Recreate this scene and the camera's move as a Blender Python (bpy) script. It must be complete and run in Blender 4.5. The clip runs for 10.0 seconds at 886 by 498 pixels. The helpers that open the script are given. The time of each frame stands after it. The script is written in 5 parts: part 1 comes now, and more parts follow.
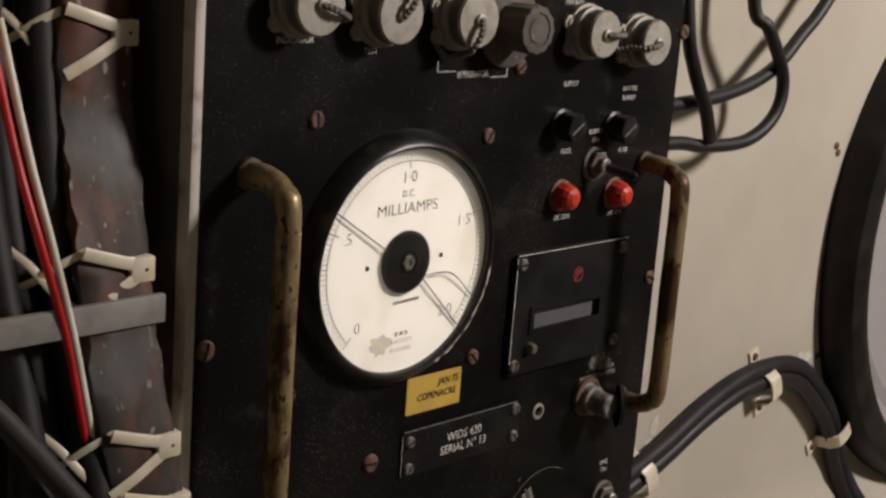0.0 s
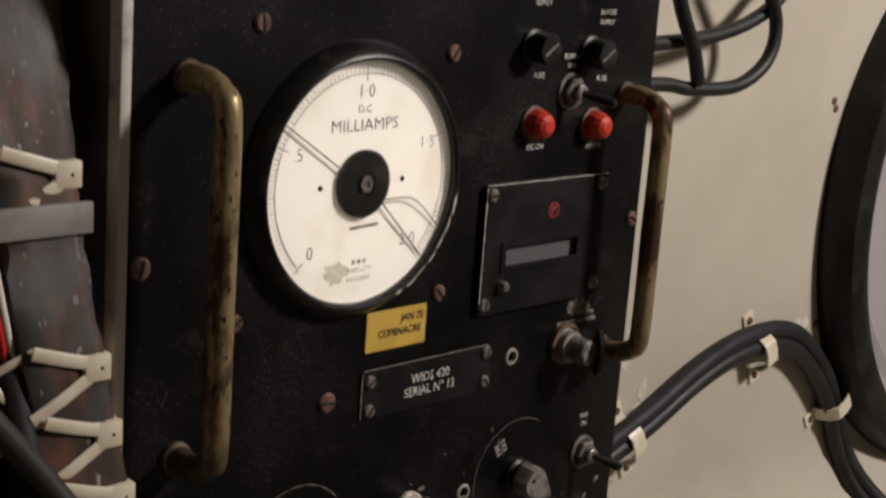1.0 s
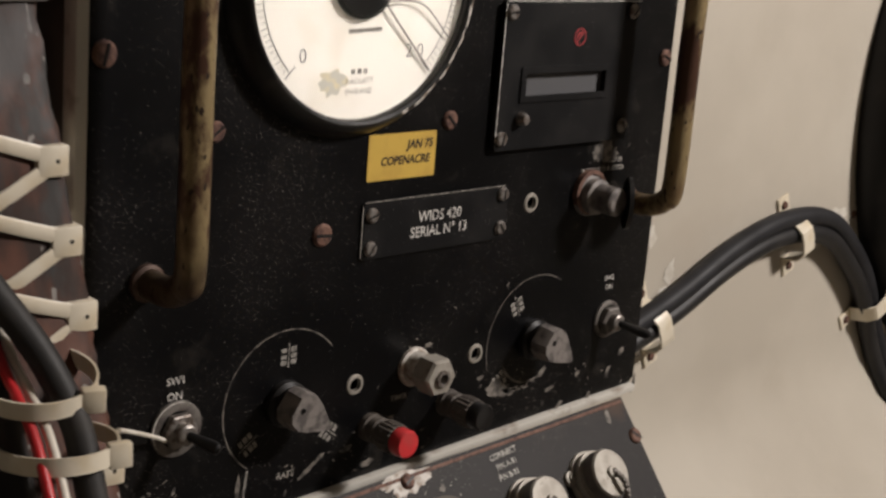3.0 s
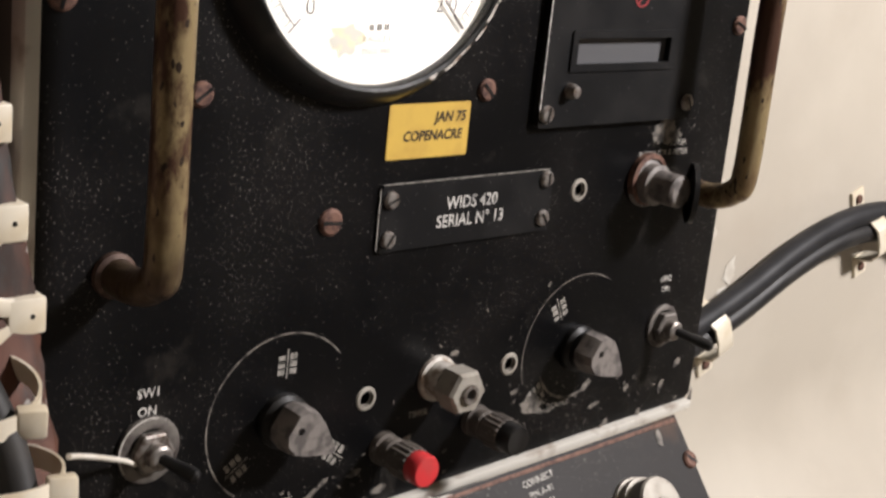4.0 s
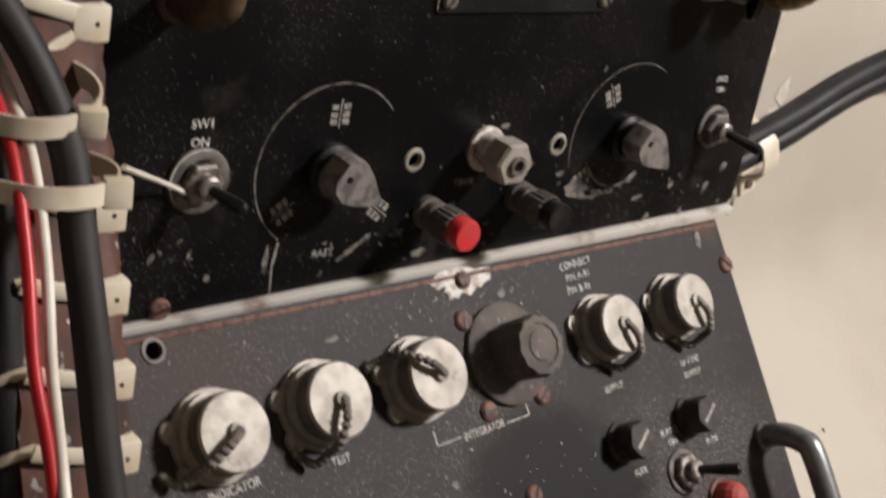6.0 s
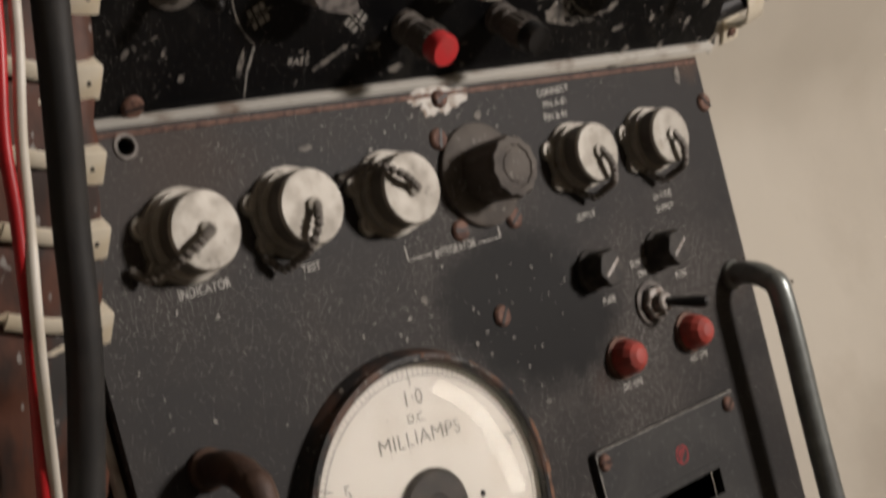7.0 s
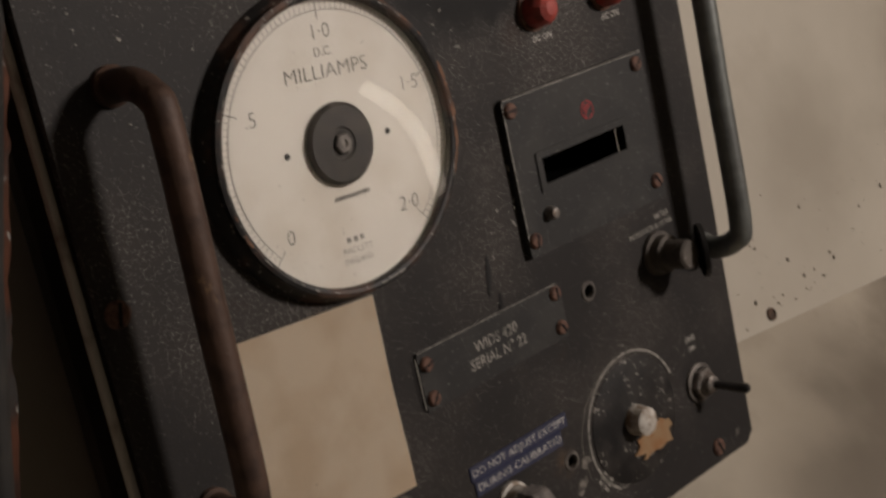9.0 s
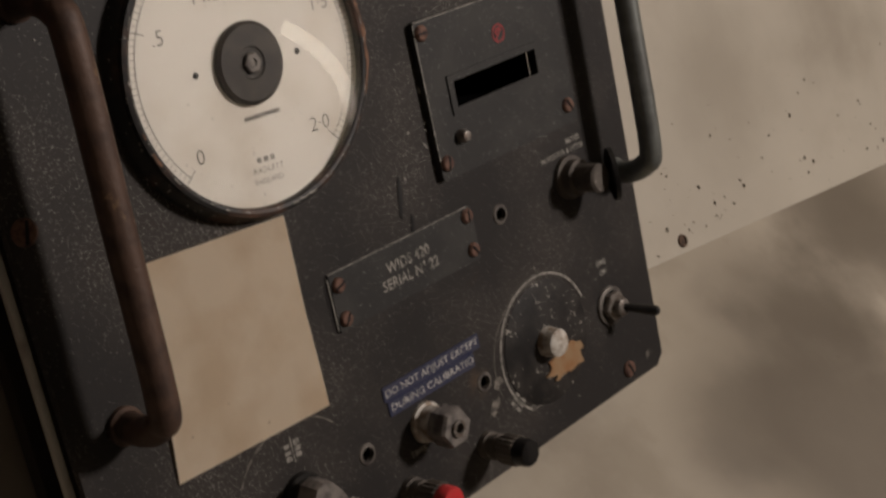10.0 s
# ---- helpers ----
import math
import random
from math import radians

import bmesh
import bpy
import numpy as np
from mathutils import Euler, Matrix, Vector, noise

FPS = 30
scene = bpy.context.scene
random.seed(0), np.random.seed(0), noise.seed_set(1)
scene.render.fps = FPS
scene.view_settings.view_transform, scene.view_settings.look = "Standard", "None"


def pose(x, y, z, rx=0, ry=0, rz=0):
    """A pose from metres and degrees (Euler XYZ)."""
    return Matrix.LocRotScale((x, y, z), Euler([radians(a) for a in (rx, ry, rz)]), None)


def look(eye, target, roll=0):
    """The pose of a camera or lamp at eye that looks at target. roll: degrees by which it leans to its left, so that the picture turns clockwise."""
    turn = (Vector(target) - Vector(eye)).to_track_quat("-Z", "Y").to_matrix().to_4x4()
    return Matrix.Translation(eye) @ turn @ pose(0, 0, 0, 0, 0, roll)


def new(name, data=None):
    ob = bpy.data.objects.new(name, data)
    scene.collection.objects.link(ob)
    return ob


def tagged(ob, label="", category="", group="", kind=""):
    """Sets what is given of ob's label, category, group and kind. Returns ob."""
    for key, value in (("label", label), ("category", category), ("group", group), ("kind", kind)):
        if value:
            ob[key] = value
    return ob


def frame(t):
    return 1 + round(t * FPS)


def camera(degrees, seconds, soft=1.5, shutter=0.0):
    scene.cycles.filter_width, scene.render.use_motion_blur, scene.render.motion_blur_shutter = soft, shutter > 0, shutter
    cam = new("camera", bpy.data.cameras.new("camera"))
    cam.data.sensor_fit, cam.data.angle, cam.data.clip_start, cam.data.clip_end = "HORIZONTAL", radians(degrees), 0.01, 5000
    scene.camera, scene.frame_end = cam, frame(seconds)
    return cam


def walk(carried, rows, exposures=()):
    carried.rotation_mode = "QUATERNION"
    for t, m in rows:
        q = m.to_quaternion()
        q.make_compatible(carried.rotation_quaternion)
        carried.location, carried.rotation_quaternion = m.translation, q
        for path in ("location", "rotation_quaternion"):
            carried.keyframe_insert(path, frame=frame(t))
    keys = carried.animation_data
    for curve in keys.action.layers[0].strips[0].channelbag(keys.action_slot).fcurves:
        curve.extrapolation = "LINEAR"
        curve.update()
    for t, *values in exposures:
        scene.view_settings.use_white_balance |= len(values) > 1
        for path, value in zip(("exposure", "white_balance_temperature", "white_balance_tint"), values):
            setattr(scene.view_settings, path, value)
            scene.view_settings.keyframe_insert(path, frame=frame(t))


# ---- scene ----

def view(x, y, z, pitch, roll, yaw):
    """Camera pose: place, pitch above level, roll and heading from +y."""
    return pose(x, y, z, 90 + pitch, 0, yaw) @ pose(0, 0, 0, 0, 0, roll)


# ---------------------------------------------------------------- camera
cam = camera(34.0, 10.0, soft=2.6, shutter=0.5)
ROWS = [
    (0.0, view(-0.6511, -0.6771, 0.2405, -13.81, 4.43, -45.76)),
    (0.5, view(-0.6119, -0.6725, 0.2171, -13.70, 3.45, -44.86)),
    (1.0, view(-0.5897, -0.6658, 0.1690, -13.17, 4.34, -45.34)),
    (1.5, view(-0.5841, -0.6471, 0.1275, -12.12, 4.08, -45.48)),
    (2.0, view(-0.5808, -0.6438, 0.1238, -12.71, 4.32, -45.44)),
    (2.5, view(-0.5919, -0.6603, 0.1108, -12.61, 4.66, -45.26)),
    (2.7, view(-0.5734, -0.6479, 0.0882, -13.79, 4.63, -45.52)),
    (3.8, view(-0.4302, -0.5108, 0.0303, -14.79, 5.74, -44.11)),
    (4.0, view(-0.4303, -0.5162, 0.0310, -15.32, 6.05, -43.76)),
    (4.5, view(-0.4315, -0.5203, 0.0159, -17.36, 7.45, -43.56)),
    (5.0, view(-0.4400, -0.5192, 0.0083, -18.57, 7.55, -43.30)),
    (5.2, view(-0.4422, -0.5136, 0.0078, -19.15, 7.76, -42.25)),
    (6.3, view(-0.4421, -0.5288, -0.0153, -22.85, 12.19, -44.23)),
    (6.5, view(-0.4442, -0.5292, -0.0212, -23.82, 12.59, -44.88)),
    (7.0, view(-0.4437, -0.5413, -0.0351, -26.08, 13.93, -45.27)),
    (7.5, view(-0.4452, -0.5506, -0.0497, -30.37, 15.33, -46.67)),
    (8.0, view(-0.4458, -0.5590, -0.0561, -32.66, 15.82, -48.15)),
    (8.5, view(-0.4469, -0.5659, -0.0600, -34.29, 17.50, -49.68)),
    (9.0, view(-0.4461, -0.5768, -0.0618, -35.95, 19.35, -51.93)),
    (9.5, view(-0.4476, -0.5840, -0.0677, -35.99, 20.36, -54.52)),
    (10.0, view(-0.4474, -0.5919, -0.0674, -36.90, 21.70, -56.35)),
]
EXPOSURES = [(0.0, -0.5, 6450, 10), (2.7, -0.4, 6400, 10), (3.8, 0.55, 6020, 10), (5.2, 0.47, 6020, 10), (6.5, 0.03, 6300, 10), (7.0, -0.32, 6400, 10), (7.5, -0.6, 6500, 10), (8.0, -0.88, 6600, 11), (8.5, -0.95, 6650, 12), (10.0, -0.82, 6650, 12)]
walk(cam, ROWS, EXPOSURES)

# ---------------------------------------------------------------- light
world = bpy.data.worlds.new("room_dark")
world.use_nodes = True
world.node_tree.nodes["Background"].inputs[0].default_value = (1.0, 0.92, 0.84, 1)
world.node_tree.nodes["Background"].inputs[1].default_value = 0.025
scene.world = world

LAMP = (1.05, -1.15, 0.85)
lamp_data = bpy.data.lights.new("ceiling_bulb", "AREA")
lamp_data.shape, lamp_data.size = "DISK", 0.26
lamp_data.energy, lamp_data.color = 42.0, (1.0, 0.905, 0.835)
lamp_light = new("ceiling_bulb_light", lamp_data)
lamp_light.matrix_world = look(LAMP, (0.15, -0.05, -0.25))


# ---------------------------------------------------------------- materials
def material(name, base, rough=0.5, metal=0.0, second=None, scale=40.0, amount=0.5, bump=0.0, bump_scale=200.0,
             specks=None, speck_scale=500.0, speck_cut=0.72, coat=0.0, spec=0.5, stretch=None, rough_var=0.12, detail=6.0, third=None, third_scale=8.0, third_cut=0.55, third_soft=0.07, speck_patch=0.0):
    """Principled surface: base colour mixed with a second one in patches, fine specks and relief."""
    m = bpy.data.materials.new(name)
    m.use_nodes = True
    nt = m.node_tree
    p = nt.nodes["Principled BSDF"]
    link = nt.links.new
    co = nt.nodes.new("ShaderNodeTexCoord")
    mp = nt.nodes.new("ShaderNodeMapping")
    link(co.outputs["Object"], mp.inputs[0])
    if stretch:
        mp.inputs["Scale"].default_value = stretch
    n1 = nt.nodes.new("ShaderNodeTexNoise")
    n1.inputs["Scale"].default_value, n1.inputs["Detail"].default_value = scale, detail
    link(mp.outputs[0], n1.inputs[0])
    ramp = nt.nodes.new("ShaderNodeValToRGB")
    e = ramp.color_ramp.elements
    e[0].position, e[1].position = 0.62 - 0.35 * amount, 0.78 - 0.3 * amount
    e[0].color = (*base, 1)
    e[1].color = (*(second or [c * 0.7 for c in base]), 1)
    link(n1.outputs[0], ramp.inputs[0])
    out = ramp.outputs[0]
    if third:
        n4 = nt.nodes.new("ShaderNodeTexNoise")
        n4.inputs["Scale"].default_value, n4.inputs["Detail"].default_value = third_scale, 8.0
        n4.inputs["Roughness"].default_value = 0.65
        link(mp.outputs[0], n4.inputs[0])
        r4 = nt.nodes.new("ShaderNodeValToRGB")
        r4.color_ramp.elements[0].position, r4.color_ramp.elements[1].position = third_cut, third_cut + third_soft
        link(n4.outputs[0], r4.inputs[0])
        mix = nt.nodes.new("ShaderNodeMix")
        mix.data_type = "RGBA"
        link(r4.outputs[0], mix.inputs[0])
        link(out, mix.inputs[6])
        mix.inputs[7].default_value = (*third, 1)
        out = mix.outputs[2]
    if specks:
        n2 = nt.nodes.new("ShaderNodeTexNoise")
        n2.inputs["Scale"].default_value, n2.inputs["Detail"].default_value = speck_scale, 1.0
        link(mp.outputs[0], n2.inputs[0])
        r2 = nt.nodes.new("ShaderNodeValToRGB")
        r2.color_ramp.elements[0].position, r2.color_ramp.elements[1].position = speck_cut, speck_cut + 0.04
        patch = nt.nodes.new("ShaderNodeMath")
        patch.operation = "MULTIPLY_ADD"
        patch.inputs[1].default_value = speck_patch
        link(n1.outputs[0], patch.inputs[0])
        link(n2.outputs[0], patch.inputs[2])
        link(patch.outputs[0], r2.inputs[0])
        mix = nt.nodes.new("ShaderNodeMix")
        mix.data_type = "RGBA"
        link(r2.outputs[0], mix.inputs[0])
        link(out, mix.inputs[6])
        mix.inputs[7].default_value = (*specks, 1)
        out = mix.outputs[2]
    link(out, p.inputs["Base Color"])
    mr = nt.nodes.new("ShaderNodeMapRange")
    mr.inputs[3].default_value, mr.inputs[4].default_value = max(0.03, rough - rough_var), min(1, rough + rough_var)
    link(n1.outputs[0], mr.inputs[0])
    link(mr.outputs[0], p.inputs["Roughness"])
    p.inputs["Metallic"].default_value = metal
    p.inputs["Specular IOR Level"].default_value = spec
    p.inputs["Coat Weight"].default_value = coat
    if bump:
        n3 = nt.nodes.new("ShaderNodeTexNoise")
        n3.inputs["Scale"].default_value, n3.inputs["Detail"].default_value = bump_scale, 5.0
        link(mp.outputs[0], n3.inputs[0])
        b = nt.nodes.new("ShaderNodeBump")
        b.inputs["Strength"].default_value, b.inputs["Distance"].default_value = bump, 0.001
        link(n3.outputs[0], b.inputs["Height"])
        link(b.outputs[0], p.inputs["Normal"])
    return m


PANEL_BLACK = material("black_crackle_enamel", (0.0028, 0.0028, 0.0032), 0.36, second=(0.006, 0.0055, 0.0055), scale=12, specks=(0.16, 0.15, 0.135), speck_scale=820, speck_cut=0.797, speck_patch=0.22, bump=0.06, bump_scale=900, spec=0.2, third=(0.016, 0.0145, 0.013), third_scale=16, third_cut=0.6)
PANEL_DUSTY = material("dusty_black_enamel", (0.023, 0.021, 0.0205), 0.6, second=(0.041, 0.036, 0.0325), scale=9, amount=0.6, specks=(0.23, 0.22, 0.205), speck_scale=900, speck_cut=0.845, speck_patch=0.38, bump=0.15, bump_scale=700, spec=0.22, third=(0.034, 0.022, 0.017), third_scale=11, third_cut=0.6, third_soft=0.15)
PLATE_BLACK = material("satin_black_plate", (0.005, 0.005, 0.0055), 0.5, second=(0.01, 0.0095, 0.0095), scale=30, bump=0.05, spec=0.2, specks=(0.12, 0.115, 0.11), speck_scale=700, speck_cut=0.745)
PLATE_DUSTY = material("dusty_black_plate", (0.023, 0.0225, 0.022), 0.6, second=(0.036, 0.035, 0.033), scale=30, specks=(0.15, 0.145, 0.14), speck_scale=800, speck_cut=0.7, spec=0.35)
BAKELITE = material("black_bakelite", (0.006, 0.0055, 0.0055), 0.4, second=(0.018, 0.017, 0.016), scale=60, bump=0.1, spec=0.3)
BAKELITE_DUSTY = material("dusty_bakelite", (0.1, 0.085, 0.072), 0.75, second=(0.066, 0.056, 0.049), scale=60, specks=(0.18, 0.165, 0.145), speck_scale=300, speck_cut=0.68, bump=0.25)
FUSE_DUSTY = material("dust_filmed_bakelite", (0.03, 0.027, 0.024), 0.6, second=(0.055, 0.048, 0.042), scale=120, bump=0.2, spec=0.3)
KNOB_GREY = material("worn_grey_knob", (0.2, 0.18, 0.165), 0.55, second=(0.09, 0.08, 0.075), scale=150, bump=0.25, bump_scale=500)
DIAL_WHITE = material("aged_white_dial", (0.86, 0.835, 0.77), 0.55, second=(0.78, 0.735, 0.64), scale=25, amount=0.3, specks=(0.5, 0.44, 0.34), speck_scale=120, speck_cut=0.8)
RIM_BLACK = material("worn_black_rim", (0.005, 0.005, 0.005), 0.33, second=(0.025, 0.022, 0.019), scale=60, amount=0.2, bump=0.15, spec=0.35)
RIM_CHIPPED = material("chipped_black_rim", (0.014, 0.013, 0.013), 0.55, second=(0.11, 0.055, 0.035), scale=38, amount=0.36, bump=0.6, bump_scale=160, specks=(0.28, 0.26, 0.23), speck_scale=330, speck_cut=0.7)
DIAL_GREY = material("dust_filmed_dial", (0.56, 0.535, 0.48), 0.6, second=(0.49, 0.455, 0.39), scale=18, amount=0.4, specks=(0.4, 0.38, 0.34), speck_scale=400, speck_cut=0.74)
DIAL_FADED = material("faded_dial_ink", (0.2, 0.19, 0.175), 0.7)
# Near-black colour stands in for the shade inside the lower counter well.
VOID = material("painted_shade_black", (0.002, 0.002, 0.002), 0.9, spec=0.05)
DIAL_INK = material("dial_ink", (0.07, 0.068, 0.07), 0.6)
PRINT_WHITE = material("white_lettering", (0.62, 0.6, 0.56), 0.6, second=(0.3, 0.29, 0.27), scale=300)
PRINT_MID = material("rubbed_lettering", (0.48, 0.46, 0.42), 0.65, second=(0.2, 0.19, 0.17), scale=300)
PRINT_FADED = material("faded_lettering", (0.32, 0.3, 0.27), 0.7, second=(0.12, 0.115, 0.1), scale=300)
SCREW_RUST = material("rusty_screw", (0.16, 0.085, 0.06), 0.7, 0.25, second=(0.07, 0.035, 0.028), scale=250, bump=0.3)
SCREW_STEEL = material("dull_steel_screw", (0.3, 0.28, 0.26), 0.45, 0.7, second=(0.14, 0.11, 0.09), scale=250, bump=0.2)
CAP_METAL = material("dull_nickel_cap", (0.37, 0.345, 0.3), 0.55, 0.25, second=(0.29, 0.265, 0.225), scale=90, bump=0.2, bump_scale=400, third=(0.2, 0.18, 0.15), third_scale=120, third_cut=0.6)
CAP_DARK = material("darkened_nickel", (0.16, 0.145, 0.13), 0.6, 0.4, second=(0.07, 0.06, 0.055), scale=90, bump=0.2)
CAP_BARREL = material("dark_cap_barrel", (0.17, 0.152, 0.132), 0.55, 0.25, second=(0.11, 0.096, 0.083), scale=70, bump=0.3, bump_scale=500)
CHROME = material("worn_chrome", (0.5, 0.48, 0.45), 0.28, 0.9, second=(0.3, 0.27, 0.24), scale=120)
HANDLE_BRASS = material("corroded_plated_handle", (0.32, 0.245, 0.125), 0.42, 0.5, second=(0.2, 0.135, 0.07), scale=70, amount=0.45, bump=0.45, bump_scale=260, third=(0.075, 0.036, 0.022), third_scale=26, third_cut=0.515, specks=(0.04, 0.026, 0.018), speck_scale=260, speck_cut=0.66, stretch=(1, 1, 0.5))
HANDLE_RUST = material("rusty_handle", (0.085, 0.048, 0.033), 0.6, 0.2, second=(0.05, 0.028, 0.02), scale=70, amount=0.5, bump=0.4, bump_scale=300, third=(0.24, 0.15, 0.075), third_scale=40, third_cut=0.62)
HANDLE_STEEL = material("grey_steel_handle", (0.22, 0.235, 0.225), 0.38, 0.6, second=(0.15, 0.155, 0.15), scale=60, bump=0.08)
LAMP_RED = material("red_lens", (0.56, 0.04, 0.02), 0.42, second=(0.4, 0.02, 0.012), scale=200, coat=0.08)
LAMP_RED_DUSTY = material("dusty_red_lens", (0.4, 0.055, 0.04), 0.6, second=(0.3, 0.06, 0.05), scale=150)
RED_PAINT = material("red_plastic_cap", (0.6, 0.035, 0.04), 0.4, second=(0.5, 0.05, 0.05), scale=120)
RED_MARK = material("red_stamp", (0.3, 0.02, 0.025), 0.6, second=(0.16, 0.02, 0.02), scale=400)
YELLOW = material("yellow_label", (0.6, 0.4, 0.075), 0.5, second=(0.5, 0.32, 0.06), scale=50)
LABEL_INK = material("label_ink", (0.045, 0.03, 0.012), 0.6)
PAPER = material("yellowed_paper", (0.87, 0.75, 0.59), 0.85, second=(0.78, 0.64, 0.47), scale=22, amount=0.45, bump=0.35, bump_scale=60, specks=(0.45, 0.33, 0.2), speck_scale=130, speck_cut=0.78)
TAPE_BLUE = material("blue_embossed_tape", (0.03, 0.035, 0.075), 0.4, second=(0.045, 0.048, 0.085), scale=200)
WALL_CREAM = material("cream_painted_steel", (0.47, 0.43, 0.36), 0.5, second=(0.42, 0.38, 0.315), scale=5, amount=0.5, specks=(0.25, 0.19, 0.13), speck_scale=70, speck_cut=0.835, bump=0.1, bump_scale=60, third=(0.4, 0.355, 0.29), third_scale=6, third_cut=0.56, third_soft=0.2)
WALL_DIRTY_SHADED = material("stained_shaded_cream_paint", (0.43, 0.38, 0.305), 0.65, second=(0.3, 0.26, 0.2), scale=6, amount=0.55, specks=(0.14, 0.11, 0.075), speck_scale=60, speck_cut=0.8, bump=0.15, bump_scale=60, third=(0.25, 0.21, 0.16), third_scale=7, third_cut=0.55, third_soft=0.25)
EDGE_WHITE = material("white_painted_rail", (0.52, 0.5, 0.45), 0.5, second=(0.2, 0.14, 0.1), scale=40, amount=0.25, bump=0.15)
CHIPPED = material("chipped_white_paint", (0.58, 0.55, 0.5), 0.6, second=(0.26, 0.2, 0.15), scale=150, amount=0.55, bump=0.3)
RUST_BAR = material("flaking_rust_paint", (0.11, 0.042, 0.022), 0.65, second=(0.055, 0.024, 0.016), scale=60, amount=0.5, specks=(0.24, 0.22, 0.2), speck_scale=150, speck_cut=0.72, bump=1.0, bump_scale=70, third=(0.062, 0.06, 0.062), third_scale=22, third_cut=0.54, stretch=(1, 1, 0.38))
FLANGE = material("flaking_grey_paint_over_rust", (0.095, 0.033, 0.017), 0.62, second=(0.03, 0.015, 0.01), scale=55, amount=0.55, specks=(0.26, 0.24, 0.22), speck_scale=190, speck_cut=0.69, bump=1.0, bump_scale=42, third=(0.036, 0.033, 0.031), third_scale=20, third_cut=0.52, stretch=(1, 1, 0.4))
STRAP = material("grey_painted_strap", (0.24, 0.225, 0.215), 0.55, second=(0.18, 0.165, 0.155), scale=50, bump=0.15)
TIE = material("yellowed_nylon_tie", (0.66, 0.6, 0.48), 0.4, second=(0.6, 0.52, 0.38), scale=60)
CABLE = material("black_rubber_cable", (0.011, 0.0105, 0.011), 0.5, second=(0.018, 0.017, 0.0165), scale=30, bump=0.1, spec=0.35)
CABLE_WORN = material("dusty_black_cable", (0.022, 0.021, 0.02), 0.6, second=(0.034, 0.031, 0.028), scale=40, bump=0.15, spec=0.3)
CABLE_GREY = material("grey_sheathed_cable", (0.018, 0.018, 0.02), 0.55, second=(0.012, 0.012, 0.0135), scale=30, spec=0.25)
WIRE_RED = material("red_wire", (0.5, 0.016, 0.02), 0.4, second=(0.38, 0.012, 0.015), scale=40)
WIRE_WHITE = material("white_wire", (0.7, 0.66, 0.58), 0.45, second=(0.6, 0.55, 0.46), scale=40)
RING_BLACK = material("black_rubber_rim", (0.006, 0.0055, 0.0055), 0.5, second=(0.018, 0.016, 0.014), scale=20, bump=0.3, spec=0.25)
PORT_GREY = material("grey_lilac_enamel", (0.36, 0.34, 0.35), 0.35, second=(0.3, 0.28, 0.29), scale=8)
DARK_STEEL = material("dark_cabinet_steel", (0.03, 0.026, 0.022), 0.6, second=(0.05, 0.038, 0.03), scale=12, bump=0.15)


def soft_patch(mat, centre, r0, r1, colour, ragged=0.03, scale=25.0, cover=0.85):
    """Soft-edged patch of its own shape on a surface: dirt, rubbing or painted shade."""
    nt = mat.node_tree
    p = nt.nodes["Principled BSDF"]
    before = p.inputs["Base Color"].links[0].from_socket
    co = nt.nodes.new("ShaderNodeTexCoord")
    ns = nt.nodes.new("ShaderNodeTexNoise")
    ns.inputs["Scale"].default_value, ns.inputs["Detail"].default_value = scale, 7.0
    nt.links.new(co.outputs["Object"], ns.inputs[0])
    d = nt.nodes.new("ShaderNodeVectorMath")
    d.operation = "DISTANCE"
    d.inputs[1].default_value = centre
    nt.links.new(co.outputs["Object"], d.inputs[0])
    ad = nt.nodes.new("ShaderNodeMath")
    ad.operation = "MULTIPLY_ADD"
    ad.inputs[1].default_value = 4 * ragged
    nt.links.new(ns.outputs[0], ad.inputs[0])
    nt.links.new(d.outputs["Value"], ad.inputs[2])
    mr = nt.nodes.new("ShaderNodeMapRange")
    mr.interpolation_type = "SMOOTHSTEP"
    mr.inputs[1].default_value, mr.inputs[2].default_value = r0 + 2 * ragged, r1 + 2 * ragged
    mr.inputs[3].default_value, mr.inputs[4].default_value = cover, 0.0
    nt.links.new(ad.outputs[0], mr.inputs[0])
    mix = nt.nodes.new("ShaderNodeMix")
    mix.data_type = "RGBA"
    nt.links.new(mr.outputs[0], mix.inputs[0])
    nt.links.new(before, mix.inputs[6])
    mix.inputs[7].default_value = (*colour, 1)
    nt.links.new(mix.outputs[2], p.inputs["Base Color"])


# Rust on the left handle's foot, painted darker to stand in for its shade.
soft_patch(HANDLE_BRASS, (-0.1265, -0.012, -0.158), 0.028, 0.06, (0.035, 0.018, 0.012), 0.012, 60, 0.85)
soft_patch(PANEL_DUSTY, (0.1, 0.0, 0.078), 0.03, 0.06, (0.003, 0.0028, 0.0028), 0.01, 40, 0.97)
soft_patch(PANEL_DUSTY, (0.132, 0.0, 0.065), 0.02, 0.05, (0.004, 0.0037, 0.0037), 0.01, 60, 0.95)
soft_patch(PANEL_DUSTY, (0.062, 0.0, 0.09), 0.012, 0.04, (0.004, 0.0037, 0.0037), 0.008, 60, 0.9)
soft_patch(PANEL_DUSTY, (-0.1, 0.0, 0.2), 0.0, 0.07, (0.05, 0.036, 0.029), 0.02, 30, 0.7)
soft_patch(PANEL_DUSTY, (0.285, 0.0, 0.2), 0.0, 0.025, (0.1, 0.055, 0.032), 0.008, 60, 0.7)
soft_patch(PANEL_DUSTY, (0.115, 0.0, -0.235), 0.0, 0.012, (0.09, 0.06, 0.04), 0.006, 120, 0.7)
soft_patch(FLANGE, (-0.212, 0.0, -0.035), 0.014, 0.03, (0.075, 0.074, 0.075), 0.008, 60, 0.9)
